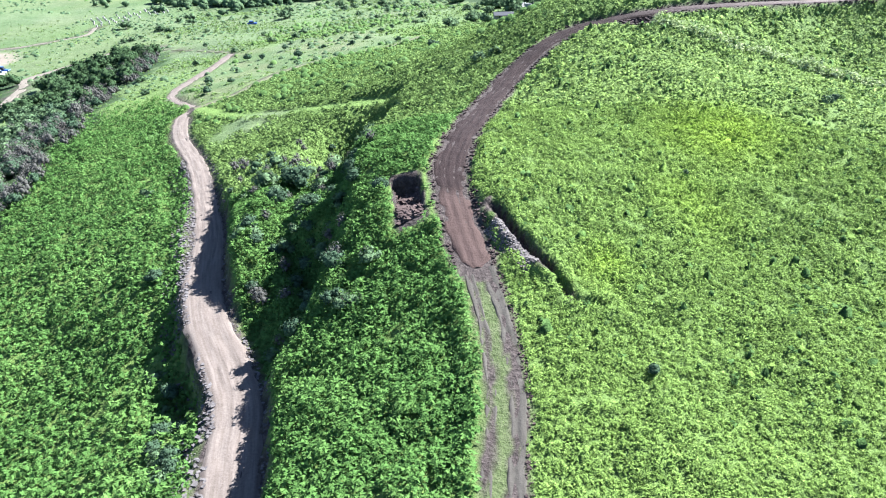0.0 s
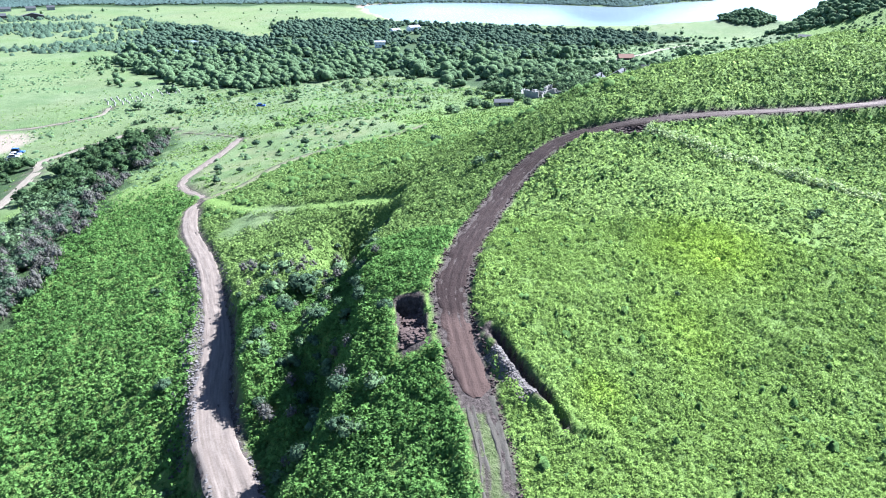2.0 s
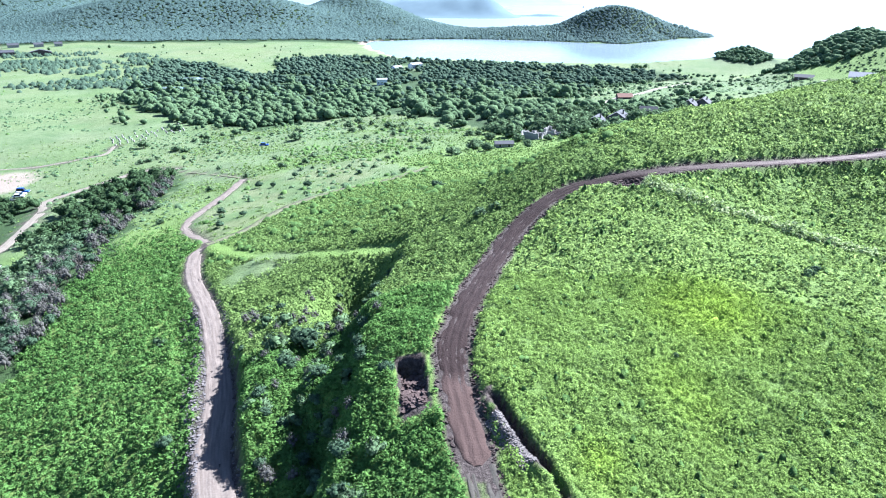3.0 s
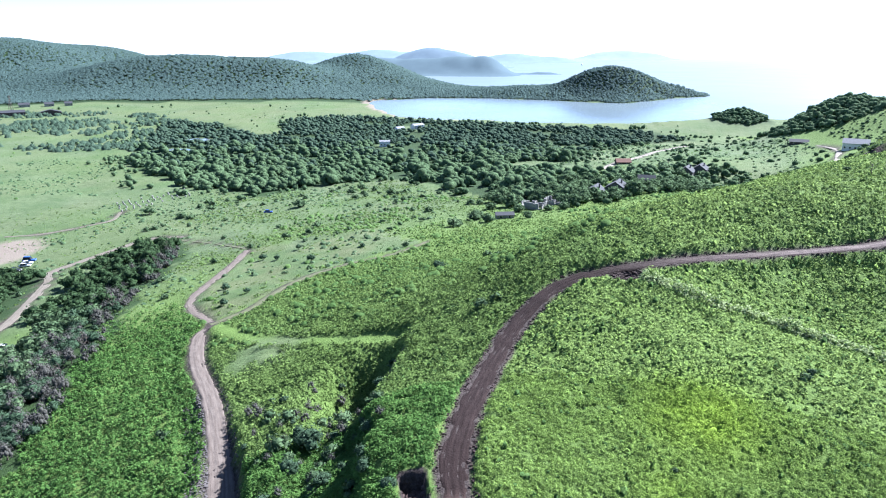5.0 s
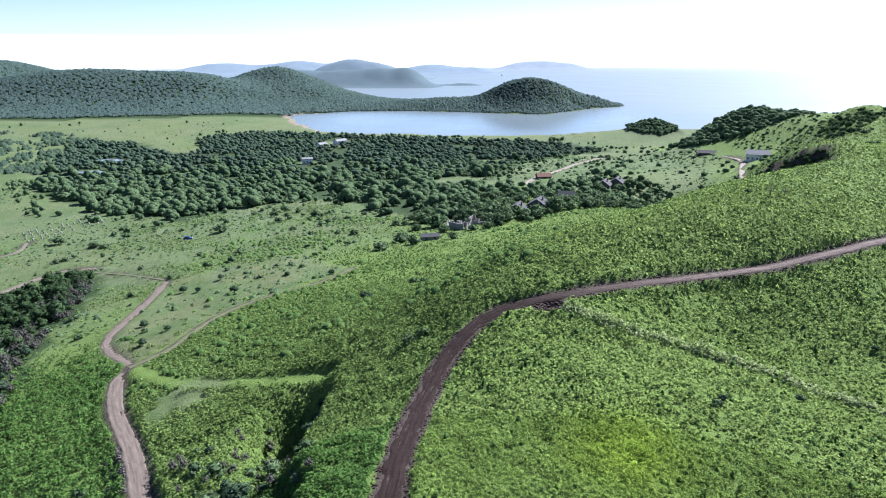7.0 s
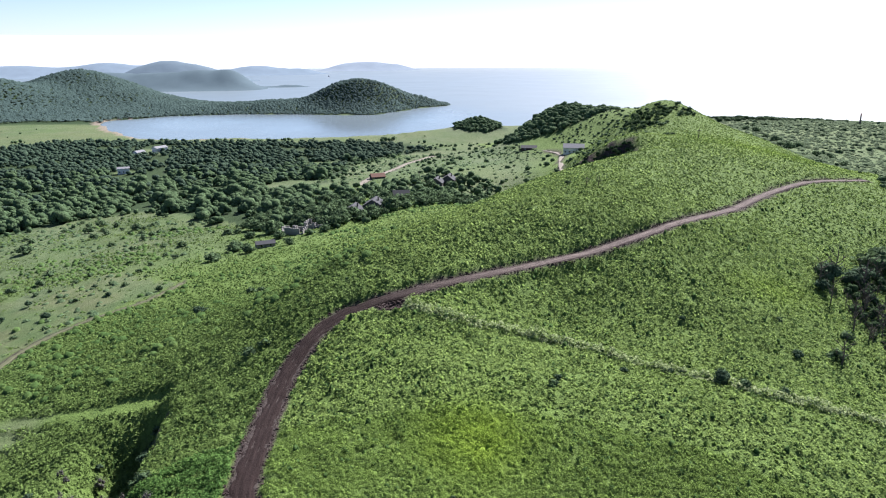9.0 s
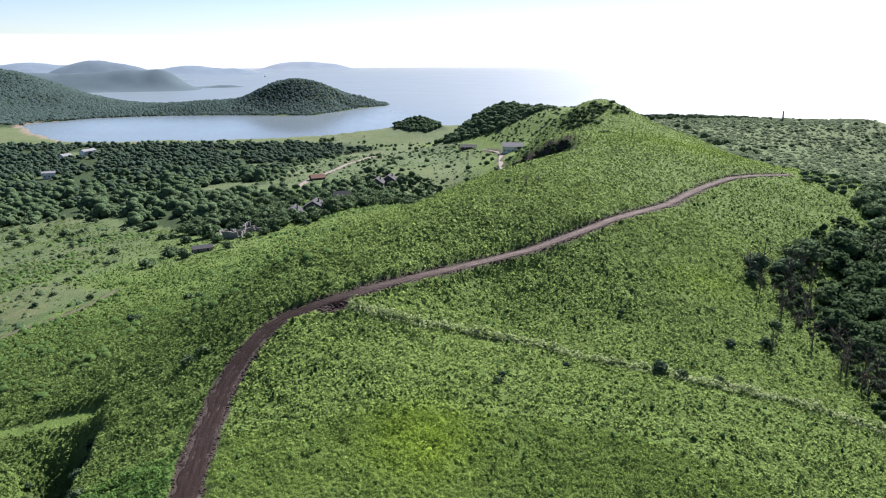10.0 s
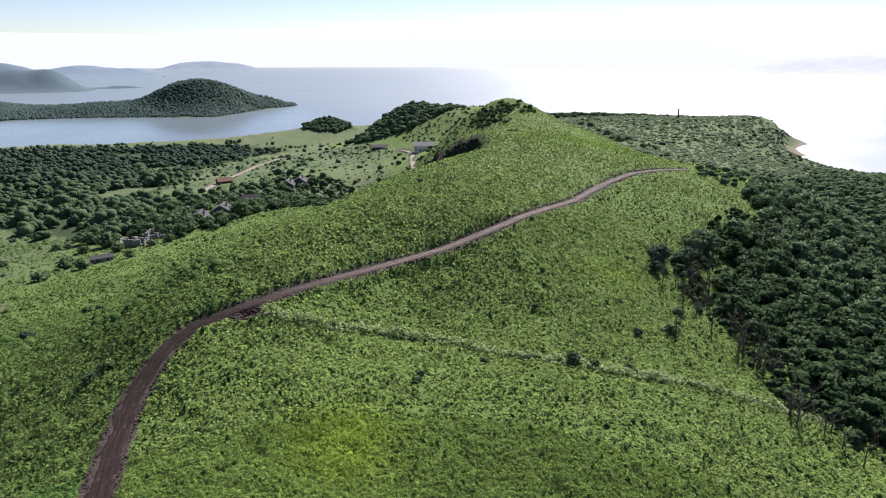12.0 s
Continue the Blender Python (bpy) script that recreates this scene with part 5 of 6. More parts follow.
def tube(bm, points, radii, sides=6):
    """A bent, tapering rod."""
    rings = []
    for k, (p, r) in enumerate(zip(points, radii)):
        p = Vector(p)
        d = (Vector(points[min(k + 1, len(points) - 1)]) - Vector(points[max(k - 1, 0)])).normalized()
        u = d.orthogonal().normalized()
        w = d.cross(u)
        rings.append([bm.verts.new(p + (u * math.cos(2 * math.pi * i / sides) + w * math.sin(2 * math.pi * i / sides)) * r) for i in range(sides)])
    for a, b in zip(rings, rings[1:]):
        for i in range(sides):
            bm.faces.new((a[i], a[(i + 1) % sides], b[(i + 1) % sides], b[i]))
    bm.faces.new(rings[-1])
    bm.faces.new(rings[0][::-1])


def trunk_mesh(seed, tall, limbs, r0=0.07):
    r = random.Random(seed)
    bm = bmesh.new()
    tube(bm, [(0, 0, -0.25), (0.02, 0.01, tall * 0.5), (0.05 * r.uniform(-1, 1), 0.04, tall)], [r0 * 1.3, r0, r0 * 0.6])
    for k in range(limbs):
        a, z, ln = 6.28 * k / limbs + r.random(), tall * r.uniform(0.45, 0.95), r.uniform(0.35, 0.6)
        e = (math.cos(a) * ln, math.sin(a) * ln, z + ln * r.uniform(0.5, 1.0))
        tube(bm, [(0.02, 0.01, z), (e[0] * 0.5, e[1] * 0.5, z + (e[2] - z) * 0.4), e], [r0 * 0.5, r0 * 0.35, r0 * 0.15], 4)
    return bm


def plant_kind(name, seed, cards, lobes, mat, tall, label, category, wide=1.0, high=0.8, leaf=0.13, limbs=4, bias=0.0, core=0.72):
    """A tree or bush with a trunk and a leafy crown, of about unit radius; stands where place() puts it."""
    ob = tagged(new(name), label, category)
    part("trunk", trunk_mesh(seed, tall + 0.5, limbs), BARK, ob)
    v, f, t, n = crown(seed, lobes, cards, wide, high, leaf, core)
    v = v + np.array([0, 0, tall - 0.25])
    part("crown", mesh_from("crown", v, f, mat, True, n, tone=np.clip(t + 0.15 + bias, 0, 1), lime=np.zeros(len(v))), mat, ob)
    return ob


used = set()


def place(kind, x, y, size, group="", label="", turn=None):
    m = pose(x, y, height(x, y) - 0.05 * size, 0, 0, random.uniform(0, 360) if turn is None else turn) @ Matrix.Diagonal((size, size, size * random.uniform(0.85, 1.15), 1))
    if kind.name not in used:
        used.add(kind.name)
        kind.matrix_basis = m
        ob = kind
    else:
        ob = copy_thing(kind, m @ Matrix.Diagonal((*(1 / v for v in kind.scale), 1)))
    return tagged(ob, label, "", group)


TREES = [plant_kind("tree", 11 + k, 200, 5, VALLEY_LEAF, 0.12, "dark green broadleaf tree with a rounded crown", "tree", bias=0.08 * (k - 1) + 0.12) for k in range(4)]
BUSHES = [plant_kind("bush", 31 + k, 110, 4, VALLEY_LEAF, 0.1, "green leafy bush among the grass", "bush", 1.0, 0.7, 0.16, 5, 0.12) for k in range(3)]
TWIGGY = [plant_kind("twiggy_bush", 71 + k, 300, 6, TWIGS, 0.3, "leafless grey bush of dense twigs", "bush", 0.9, 1.2, 0.055, 6, 0.0, 0.45) for k in range(2)]
GREYS = [plant_kind("grey_bush", 51 + k, 260, 7, GREY_LEAF, 0.3, "grey-green bush with sparse leaves", "bush", 1.0, 0.9, 0.09, 5) for k in range(3)]

edge_y, edge_x = [90, 112, 135, 170, 213, 246, 290], [-88, -83, -86, -96, -105, -107, -120]
x, y = STRIP_NEAR
for px, py in zip(x, y):
    if px > np.interp(py, edge_y, edge_x) - 11 + 6 * random.random():
        place(random.choice(GREYS), px, py, random.uniform(1.6, 2.7), "bushes along the wood")
    else:
        place(random.choice(TREES), px, py, random.uniform(2.2, 3.4), "trees of the wooded gully")
for k in range(260):
    py = random.uniform(88, 262)
    place(random.choice(GREYS + TWIGGY * 4), float(np.interp(py, edge_y, edge_x)) + random.uniform(-9, 4), py, random.uniform(0.9, 2.0), "bushes along the wood")
x, y = spread([(-86, 78), (-118, 112), (-124, 150), (-112, 170), (-98, 168), (-88, 135), (-84, 110)], 3.4, 0.2, 8, 6)
for px, py in zip(x, y):
    place(random.choice(GREYS + TWIGGY * 3), px, py, random.uniform(1.0, 2.2), "bushes along the wood")
x, y = RIGHT_NEAR
for px, py in zip(x, y):
    if math.degrees(math.atan2(px, py)) < 68:
        place(random.choice(TREES + GREYS[:1]), px, py, random.uniform(2.2, 3.8), "trees at the edge of the slope wood")

# single trees and bushes of the valley: x, y, radius
for px, py, r in [(-75, 336, 4.2), (-23, 257, 1.5), (-74, 289, 1.8), (-30, 354, 3.4), (-123, 346, 2.8), (-132, 330, 3.6), (-155, 345, 3.8), (-56, 283, 2.8), (-57, 268, 2.2), (-66, 266, 1.9),
                  (-53, 365, 3.0), (-48, 345, 2.6), (2, 255, 4.0), (11, 269, 4.2), (-9, 292, 2.5), (10, 305, 3.4), (18, 289, 3.2), (-49, 379, 3.2), (-126, 326, 3.0), (-22, 326, 2.2), (-16, 295, 2.0)]:
    place(random.choice(BUSHES + TREES[:2]), px, py, r * 0.85, "trees standing in the meadow")
x, y = jittered(-160, 60, 190, 420, 14)
m = (cloud(x, y, 28, 14) > 0.50) & (bare(x, y) < 0.1) & ~wooded(x, y) & (pale_meadow(x, y) > 0.25) & ((y > 200) | (x < -60)) & (x > -150)
for px, py in zip(x[m], y[m]):
    place(random.choice(BUSHES), px, py, random.uniform(0.6, 1.7) * (1.3 if py > 300 else 1), "bushes dotted over the meadow")
VILLAGE = [(14, 268), (50, 282), (90, 292), (125, 300), (165, 345), (172, 400), (150, 430), (112, 412), (88, 400), (60, 400), (30, 360)]
HOUSES_AT = [(249, 424, 14), (247, 489, 12), (42, 290, 9), (72, 307, 9), (22, 268, 6), (141, 396, 10), (96, 331, 6), (110, 440, 7)]
FAR_VILLAGE = []
x, y = spread(VILLAGE, 6.4, 0.32, 20, 3)
for px, py in zip(x, y):
    if all(math.hypot(px - hx, py - hy * 1.0) > hr * 0.75 and not (abs(px * hy - py * hx) / math.hypot(hx, hy) < hr * 0.45 and 0 < hy - py < 7) for hx, hy, hr in HOUSES_AT) and bare(np.array([px]), np.array([py]))[0] < 0.1:
        if py > 345:
            FAR_VILLAGE.append((px, py))
        else:
            place(random.choice(TREES if random.random() < 0.7 else BUSHES), px, py, random.uniform(2.0, 4.6), "trees around the hamlet")
fx, fy = np.array(FAR_VILLAGE).T
wood("hamlet_wood", fx, fy, 1.6 + 3.0 * rng.random(len(fx)), SMALL, "trees scattered behind the hamlet", VALLEY_LEAF, 0.3, 1.0, 0.32)
for px, py, r in [(29, 281, 2.2), (41, 279, 1.8), (53, 285, 3.2), (58, 294, 3.6), (63, 297, 2.6), (71, 297, 2.6), (83, 303, 3.8), (89, 312, 4.0), (27, 293, 3.4), (43, 301, 4.0), (54, 305, 4.2), (96, 321, 3.4),
                  (105, 327, 3.6), (130, 384, 3.4), (143, 387, 2.8), (154, 395, 4.0), (15, 261, 2.0), (11, 271, 2.6), (31, 264, 1.8), (66, 290, 2.4), (78, 296, 2.2), (112, 334, 3.8), (120, 345, 3.8), (48, 280, 2.0)]:
    place(random.choice(TREES), px, py, r * 1.3, "trees around the hamlet")
for px, py in [(-58, 185), (-52, 205), (-64, 212), (-46, 218), (-60, 228), (-40, 232), (-68, 196), (-30, 228), (-55, 240), (-62, 176), (-44, 205), (-26, 238), (-36, 246), (-66, 232)]:
    place(random.choice(BUSHES + GREYS), px, py, random.uniform(0.8, 1.7), "bushes dotted over the meadow")
# bushes on the shaded flank between the two roads
for px, py, r in [(-9, 51, 1.5), (-14, 59, 1.6), (-11, 57, 1.4), (-7.5, 56, 1.3), (-14, 51.5, 1.4), (-17, 53.5, 1.1), (-17, 96, 2.2), (-21, 89, 2.4), (-25, 87, 2.2), (-12, 71, 1.6), (-14, 67, 1.7),
                  (-24, 74, 1.2), (-18, 79, 1.8), (-22, 81, 1.6), (-26, 97, 1.9), (-30, 101, 1.6), (-15, 62, 1.6), (-19, 70, 1.5), (-17, 86, 1.7), (-11, 93, 1.4)]:
    place(random.choice(GREYS + BUSHES), px, py, r * 1.0, "bushes on the shaded flank")
FLANK = [(-8, 50), (-7, 66), (-10, 84), (-11, 112), (-20, 118), (-36, 106), (-29, 84), (-24, 70), (-20, 60), (-15, 49)]
x, y = spread(FLANK, 3.4, 0.38, 6, 5)
for px, py in zip(x, y):
    if abs(px + 13.6 - (py - 112) * 0.24) < 3.2 and abs(py - 112) < 11:
        continue
    place(random.choice(GREYS + BUSHES + TWIGGY * 2), px, py, random.uniform(0.6, 1.4), "bushes on the shaded flank")
for px, py, r in [(50, 88, 1.1), (15, 39, 0.6), (26, 69, 0.5), (-37, 74, 1.3), (-51, 107, 1.4), (80, 84, 1.7), (83, 82, 1.4), (89, 79, 1.2), (52, 90, 0.8), (112, 89, 1.8), (121, 95, 1.6), (103, 90, 1.3), (109, 101, 0.9),
                  (66, 92, 0.8), (89, 106, 0.7), (-3, 171, 1.6), (-1, 172, 1.3), (11, 191, 1.8), (14, 191, 1.5), (6, 122, 1.6), (9, 123, 1.3), (95, 164, 1.0)]:
    place(random.choice(GREYS[:2] + BUSHES), px, py, r, "bushes scattered over the slope")
for k in range(16):
    py = random.uniform(36, 62)
    place(random.choice(GREYS + BUSHES), float(np.interp(py, LOWER_ROAD[:, 1], LOWER_ROAD[:, 0])) - random.uniform(4.5, 7.5), py, random.uniform(0.7, 1.3), "bushes below the gravel road")
place(TREES[1], 166, 124, 6.2, "", "large dark round-crowned tree above the slope wood")
for px, py, r in [(140, 117, 3.4), (148, 117, 3.0), (134, 113, 2.2), (154, 119, 3.0), (144, 121, 2.6)]:
    place(random.choice(GREYS), px, py, r, "grey bushes by the large tree")
for px, py, r in [(454, 471, 4.4), (431, 436, 4.4), (416, 411, 5.0), (388, 371, 5.2), (404, 378, 4.2), (385, 344, 4.2), (387, 336, 4.2), (371, 311, 3.6), (355, 312, 2.6), (467, 497, 4.2), (400, 390, 4.0), (425, 420, 3.8),
                  (190, 254, 2.0), (196, 254, 2.0), (188, 264, 1.8), (236, 297, 2.6), (216, 286, 2.0), (205, 283, 2.0), (241, 298, 2.0), (250, 318, 2.2), (300, 440, 3.0), (290, 430, 2.5), (310, 465, 3.0), (280, 400, 2.4)]:
    place(random.choice(BUSHES + TREES[:1]), px, py, r * 0.85, "bushes along the hill's shoulder")


def bare_tree(seed):
    """A leafless young tree: a thin trunk with many bare twigs."""
    r = random.Random(seed)
    ob = tagged(new("bare_tree"), "thin leafless tree with grey twigs", "tree")
    bm = bmesh.new()
    tube(bm, [(0, 0, -0.1), (0.03, 0, 0.5), (0.0, 0.04, 1.0)], [0.036, 0.026, 0.012], 5)
    part("trunk", bm, BARK, ob)
    for k in range(9):
        bm = bmesh.new()
        a, z, ln = 2.4 * k, 0.3 + 0.07 * k, r.uniform(0.18, 0.34)
        e = Vector((math.cos(a) * ln, math.sin(a) * ln, z + ln * 0.9))
        tube(bm, [(0, 0.02, z), (e.x * 0.5, e.y * 0.5, z + ln * 0.35), e], [0.016, 0.012, 0.006], 4)
        for j in range(3):
            b = 6.28 * r.random()
            tube(bm, [e * 0.7 + Vector((0, 0, z * 0.3)), e + Vector((math.cos(b) * 0.1, math.sin(b) * 0.1, r.uniform(0.02, 0.14)))], [0.009, 0.004], 3)
        part("branch", bm, BARK, ob)
    return ob


BARE = bare_tree(3)
for px, py, r in [(136, 116, 6.5), (142, 117, 7.5), (111, 87, 5.5), (152, 117, 6.5), (197, 124, 7.5), (207, 127, 7.0), (108, 58, 6.0), (101, 158, 3.2), (98, 159, 3.0), (131, 108, 5.0), (120, 74, 5.0), (126, 82, 4.5), (-112, 262, 5), (-108, 240, 5), (-100, 190, 5), (-92, 158, 5), (-88, 140, 4.5)]:
    place(BARE, px, py, r, "bare young trees")


for k in range(60):
    py = random.uniform(46, 124)
    place(BARE, float(np.interp(py, [40, 60, 86, 104, 116, 128], [122, 122, 134, 143, 158, 180])) + random.uniform(-13, 1), py, random.uniform(2.2, 5.5), "bare young trees")
for k in range(9):
    py = random.uniform(104, 120)
    place(random.choice(BUSHES), -13.6 + (py - 112) * 0.24 + random.uniform(-1.6, 1.9), py, random.uniform(0.7, 1.5), "dark bushes in the gully")


# ---------------------------------------------------------------- stones and clods
def stones(name, x, y, size, label, mat, lift=0.2):
    v0, f0 = ball(1)
    temps = [v0 * (1 + 0.7 * (np.random.default_rng(70 + k).random((8, 1)) - 0.5)) * np.array([1, 0.75, 0.6]) for k in range(8)]
    k = len(x)
    v = scatter(temps, x, y, surface(x, y) + size * lift, size, rng.random(k) * 6.28, rng.integers(0, 8, k))
    f = (f0[None] + (np.arange(k) * 8)[:, None, None]).reshape(-1, 4)
    tagged(new(name, mesh_from(name, v, f, mat, False)), label, "stones", kind="stuff")


def strewn(line, n, lo, hi, side, seed):
    r = np.random.default_rng(seed)
    i = r.integers(0, len(line) - 1, n)
    p = line[i] + (line[i + 1] - line[i]) * r.random((n, 1))
    t = line[i + 1, :2] - line[i, :2]
    t /= np.linalg.norm(t, axis=1)[:, None]
    d = (lo + (hi - lo) * r.random(n) ** 1.4) * (side if side else np.where(r.random(n) < 0.5, -1, 1))
    return p[:, 0] + t[:, 1] * d, p[:, 1] - t[:, 0] * d, r


ROAD_PART = LOWER_ROAD[(LOWER_ROAD[:, 1] > 26) & (LOWER_ROAD[:, 1] < 122)]
x, y, r = strewn(ROAD_PART, 4600, 1.9, 5.4, -1, 1)
m = cloud(x, y, 7, 3) > 0.36
stones("road_rubble", x[m], y[m], 0.07 + 0.26 * r.random(m.sum()) ** 3, "broken grey stones tipped beside the gravel road", ROCK)
x, y, r = strewn(ROAD_PART, 500, 2.2, 2.9, 1, 2)
stones("bank_rubble", x, y, 0.08 + 0.2 * r.random(len(x)) ** 2, "broken stones at the foot of the bank", ROCK)
x, y, r = strewn(DOZED_ROAD, 4200, 1.7, 2.5, 0, 3)
stones("road_clods", x, y, 0.07 + 0.22 * r.random(len(x)) ** 2, "brown clods pushed to the sides of the dirt road", CLODS)
PIT_STONE = soil("pit_stones", (0.022, 0.015, 0.014), (0.058, 0.040, 0.036), (0.125, 0.095, 0.088), 0.04)
r = np.random.default_rng(5)
u, v = r.uniform(-1.25, 1.25, 800), r.uniform(-3.8, 3.2, 800)
stones("pit_rubble", PIT[0] + u * 0.99 - v * 0.13, PIT[1] + v * 0.99 + u * 0.13, 0.08 + 0.34 * r.random(800) ** 2, "dark broken rock on the floor of a dug pit", PIT_STONE, 0.25)
SPOIL = soil("grey_spoil", (0.060, 0.052, 0.050), (0.125, 0.112, 0.106), (0.21, 0.192, 0.18), 0.05)
x, y, r = strewn(TRENCH[len(TRENCH) // 4:], 1700, 0.5, 2.4, 1, 6)
stones("trench_spoil", x, y, 0.05 + 0.14 * r.random(1700) ** 2, "grey spoil heaped beside the trench", SPOIL)
r = np.random.default_rng(8)
a, d = r.random(260) * 6.28, r.random(260) ** 0.6
stones("bend_spoil", 32.4 + 2.9 * d * np.cos(a), 119.8 + 1.9 * d * np.sin(a), 0.1 + 0.35 * r.random(260) ** 2, "heaped brown clods at the bend of the dirt road", CLODS)
x, y, r = strewn(TWO_TRACK[TWO_TRACK[:, 1] > 22], 320, 1.5, 2.1, 1, 9)
stones("track_clods", x, y, 0.05 + 0.12 * r.random(len(x)), "dark clods along the wheel track", CLODS)

# ---------------------------------------------------------------- pools
for px, py, a, b in ((-232, 581, 13, 9), (-237, 648, 12, 9)):
    bm = bmesh.new()
    z = height(px, py) + 0.7
    ring = [bm.verts.new((px + a * (1 + 0.25 * math.sin(3 * k + px)) * math.cos(k * 0.2618), py + b * (1 + 0.2 * math.sin(2 * k)) * math.sin(k * 0.2618), z)) for k in range(24)]
    bm.faces.new(ring)
    me = bpy.data.meshes.new("pond")
    bm.to_mesh(me)
    bm.free()
    me.materials.append(WATER)
    tagged(new("pond", me), "small pale pool in the valley meadow", "pond", kind="structure")


# ---------------------------------------------------------------- houses, cars and other small things
def paint(name, colour, rough=0.6, metal=0.0, dirt=0.25, scale=1.2):
    m, n, l, b = material(name, rough, 0.3)
    b.inputs["Metallic"].default_value = metal
    dark = tuple(v * (1 - dirt) for v in colour)
    l.new(ramp(n, l, noise_node(n, l, scale, 4), [(0.3, dark), (0.7, colour)]), b.inputs["Base Color"])
    return m


WHITEWASH = paint("weathered_whitewash", (0.70, 0.70, 0.70), 0.9)
OLD_WALL = paint("crumbling_pale_wall", (0.25, 0.245, 0.235), 0.9)
PLASTER = paint("grey_plaster", (0.10, 0.098, 0.097), 0.9)
PLANKS = paint("dark_planks", (0.08, 0.062, 0.055), 0.9)
SLATE = paint("grey_roof_sheet", (0.045, 0.048, 0.056), 0.9)
PALE_SLATE = paint("pale_roof_sheet", (0.20, 0.205, 0.225), 0.8)
RUST_ROOF = paint("rusty_roof_sheet", (0.13, 0.055, 0.035), 0.8)
GLASS = paint("dark_window_glass", (0.02, 0.025, 0.03), 0.1)
TIMBER = paint("grey_timber", (0.10, 0.085, 0.07), 0.9)
RUBBER = paint("black_rubber", (0.015, 0.015, 0.016), 0.9)


def facing(x, y):
    """The turn, in degrees, by which a thing's front looks at the hill."""
    return math.degrees(math.atan2(-x, y)) if y else 0.0


def house(x, y, turn, w, d, h, rise, wall, roof, label, windows=3, chimney=False, gable_front=False):
    """A gabled house whose front is its -y side."""
    z = min(height(x + a, y + b) for a in (-w / 3, w / 3) for b in (-d / 3, d / 3)) - 0.3
    ob = thing("house", x, y, z, turn, label, "house", "houses of the valley")
    bm = bmesh.new()
    t = 0.3
    block(bm, -w / 2, w / 2, -d / 2, -d / 2 + t, 0, h)
    block(bm, -w / 2, w / 2, d / 2 - t, d / 2, 0, h)
    for s in (-1, 1):
        block(bm, s * (w / 2 - t / 2) - t / 2, s * (w / 2 - t / 2) + t / 2, -d / 2 + t, d / 2 - t, 0, h)
    ax = 1 if gable_front else 0
    for s in (-1, 1):
        a, b = (w / 2, d / 2 - 0.02) if ax else (d / 2, w / 2 - 0.02)
        tri = [(-a, s * b, h), (a, s * b, h), (0, s * b, h + rise), (-a, s * (b - t), h), (a, s * (b - t), h), (0, s * (b - t), h + rise)]
        vs = [bm.verts.new(p if ax else (p[1], p[0], p[2])) for p in tri]
        for f in ((0, 1, 2), (5, 4, 3), (0, 3, 4, 1), (1, 4, 5, 2), (2, 5, 3, 0)):
            bm.faces.new([vs[i] for i in f])
    part("wall", bm, wall, ob)
    half, run = (w / 2 + 0.4, d / 2 + 0.35) if ax else (d / 2 + 0.4, w / 2 + 0.35)
    for s in (-1, 1):
        bm = bmesh.new()
        low = h - 0.4 * rise / (half - 0.4)
        prof = [(0, h + rise + 0.02), (s * half, low + 0.02), (s * half, low + 0.18), (0, h + rise + 0.18)]
        vs = [bm.verts.new((p, e * run, q) if ax else (e * run, p, q)) for e in (-1, 1) for p, q in prof]
        for f in ((0, 1, 2, 3), (7, 6, 5, 4), (0, 4, 5, 1), (1, 5, 6, 2), (2, 6, 7, 3), (3, 7, 4, 0)):
            bm.faces.new([vs[i] for i in f])
        bmesh.ops.recalc_face_normals(bm, faces=bm.faces)
        part("roof", bm, roof, ob)
    for k in range(windows):
        cx = (k + 0.5) * w / windows - w / 2
        bm = bmesh.new()
        block(bm, cx - 0.55, cx + 0.55, -d / 2 - 0.06, -d / 2 + 0.02, h * 0.35, h * 0.35 + 1.25)
        win = part("window", bm, WHITEWASH, ob, "pale window frame")
        bm = bmesh.new()
        block(bm, cx - 0.45, cx + 0.45, -d / 2 - 0.075, -d / 2 - 0.04, h * 0.35 + 0.1, h * 0.35 + 1.15)
        part("pane", bm, GLASS, win)
    bm = bmesh.new()
    block(bm, w / 2 - 0.02, w / 2 + 0.06, -0.45, 0.45, 0.1, 2.1)
    part("door", bm, PLANKS, ob)
    if chimney:
        bm = bmesh.new()
        block(bm, w * 0.18, w * 0.18 + 0.6, -0.3, 0.3, h + rise * 0.3, h + rise + 0.8, 0.04)
        part("chimney", bm, PLASTER, ob)
    return ob


house(249, 424, facing(249, 424), 14, 8, 5.0, 2.4, WHITEWASH, PALE_SLATE, "long whitewashed house with a pale grey sheet roof", 5)
house(247, 489, facing(247, 489), 12, 7, 2.4, 1.6, PLANKS, SLATE, "low dark shed with a slate-grey roof", 2)
house(66, 306, facing(66, 306) - 12, 8, 9, 3.0, 2.6, PLASTER, SLATE, "grey gabled house half hidden by trees", 2, True, True)
house(77, 311, facing(77, 311) - 12, 9, 9, 3.0, 2.8, PLASTER, SLATE, "grey gabled house beside another among trees", 2, True, True)
house(22, 267, facing(22, 267) + 10, 7, 4, 2.0, 0.8, OLD_WALL, SLATE, "low pale hut at the edge of the hamlet", 2)
house(137, 394, facing(137, 394) - 10, 8, 9, 3.0, 2.8, PLASTER, SLATE, "grey-roofed house behind the hamlet's trees", 2, True, True)
house(147, 400, facing(147, 400) - 10, 8, 9, 3.0, 2.8, PLASTER, SLATE, "grey-roofed house with a chimney among trees", 2, True, True)
house(96, 331, facing(96, 331), 8, 7, 2.8, 2.4, PLASTER, SLATE, "small grey house among dense trees", 2)
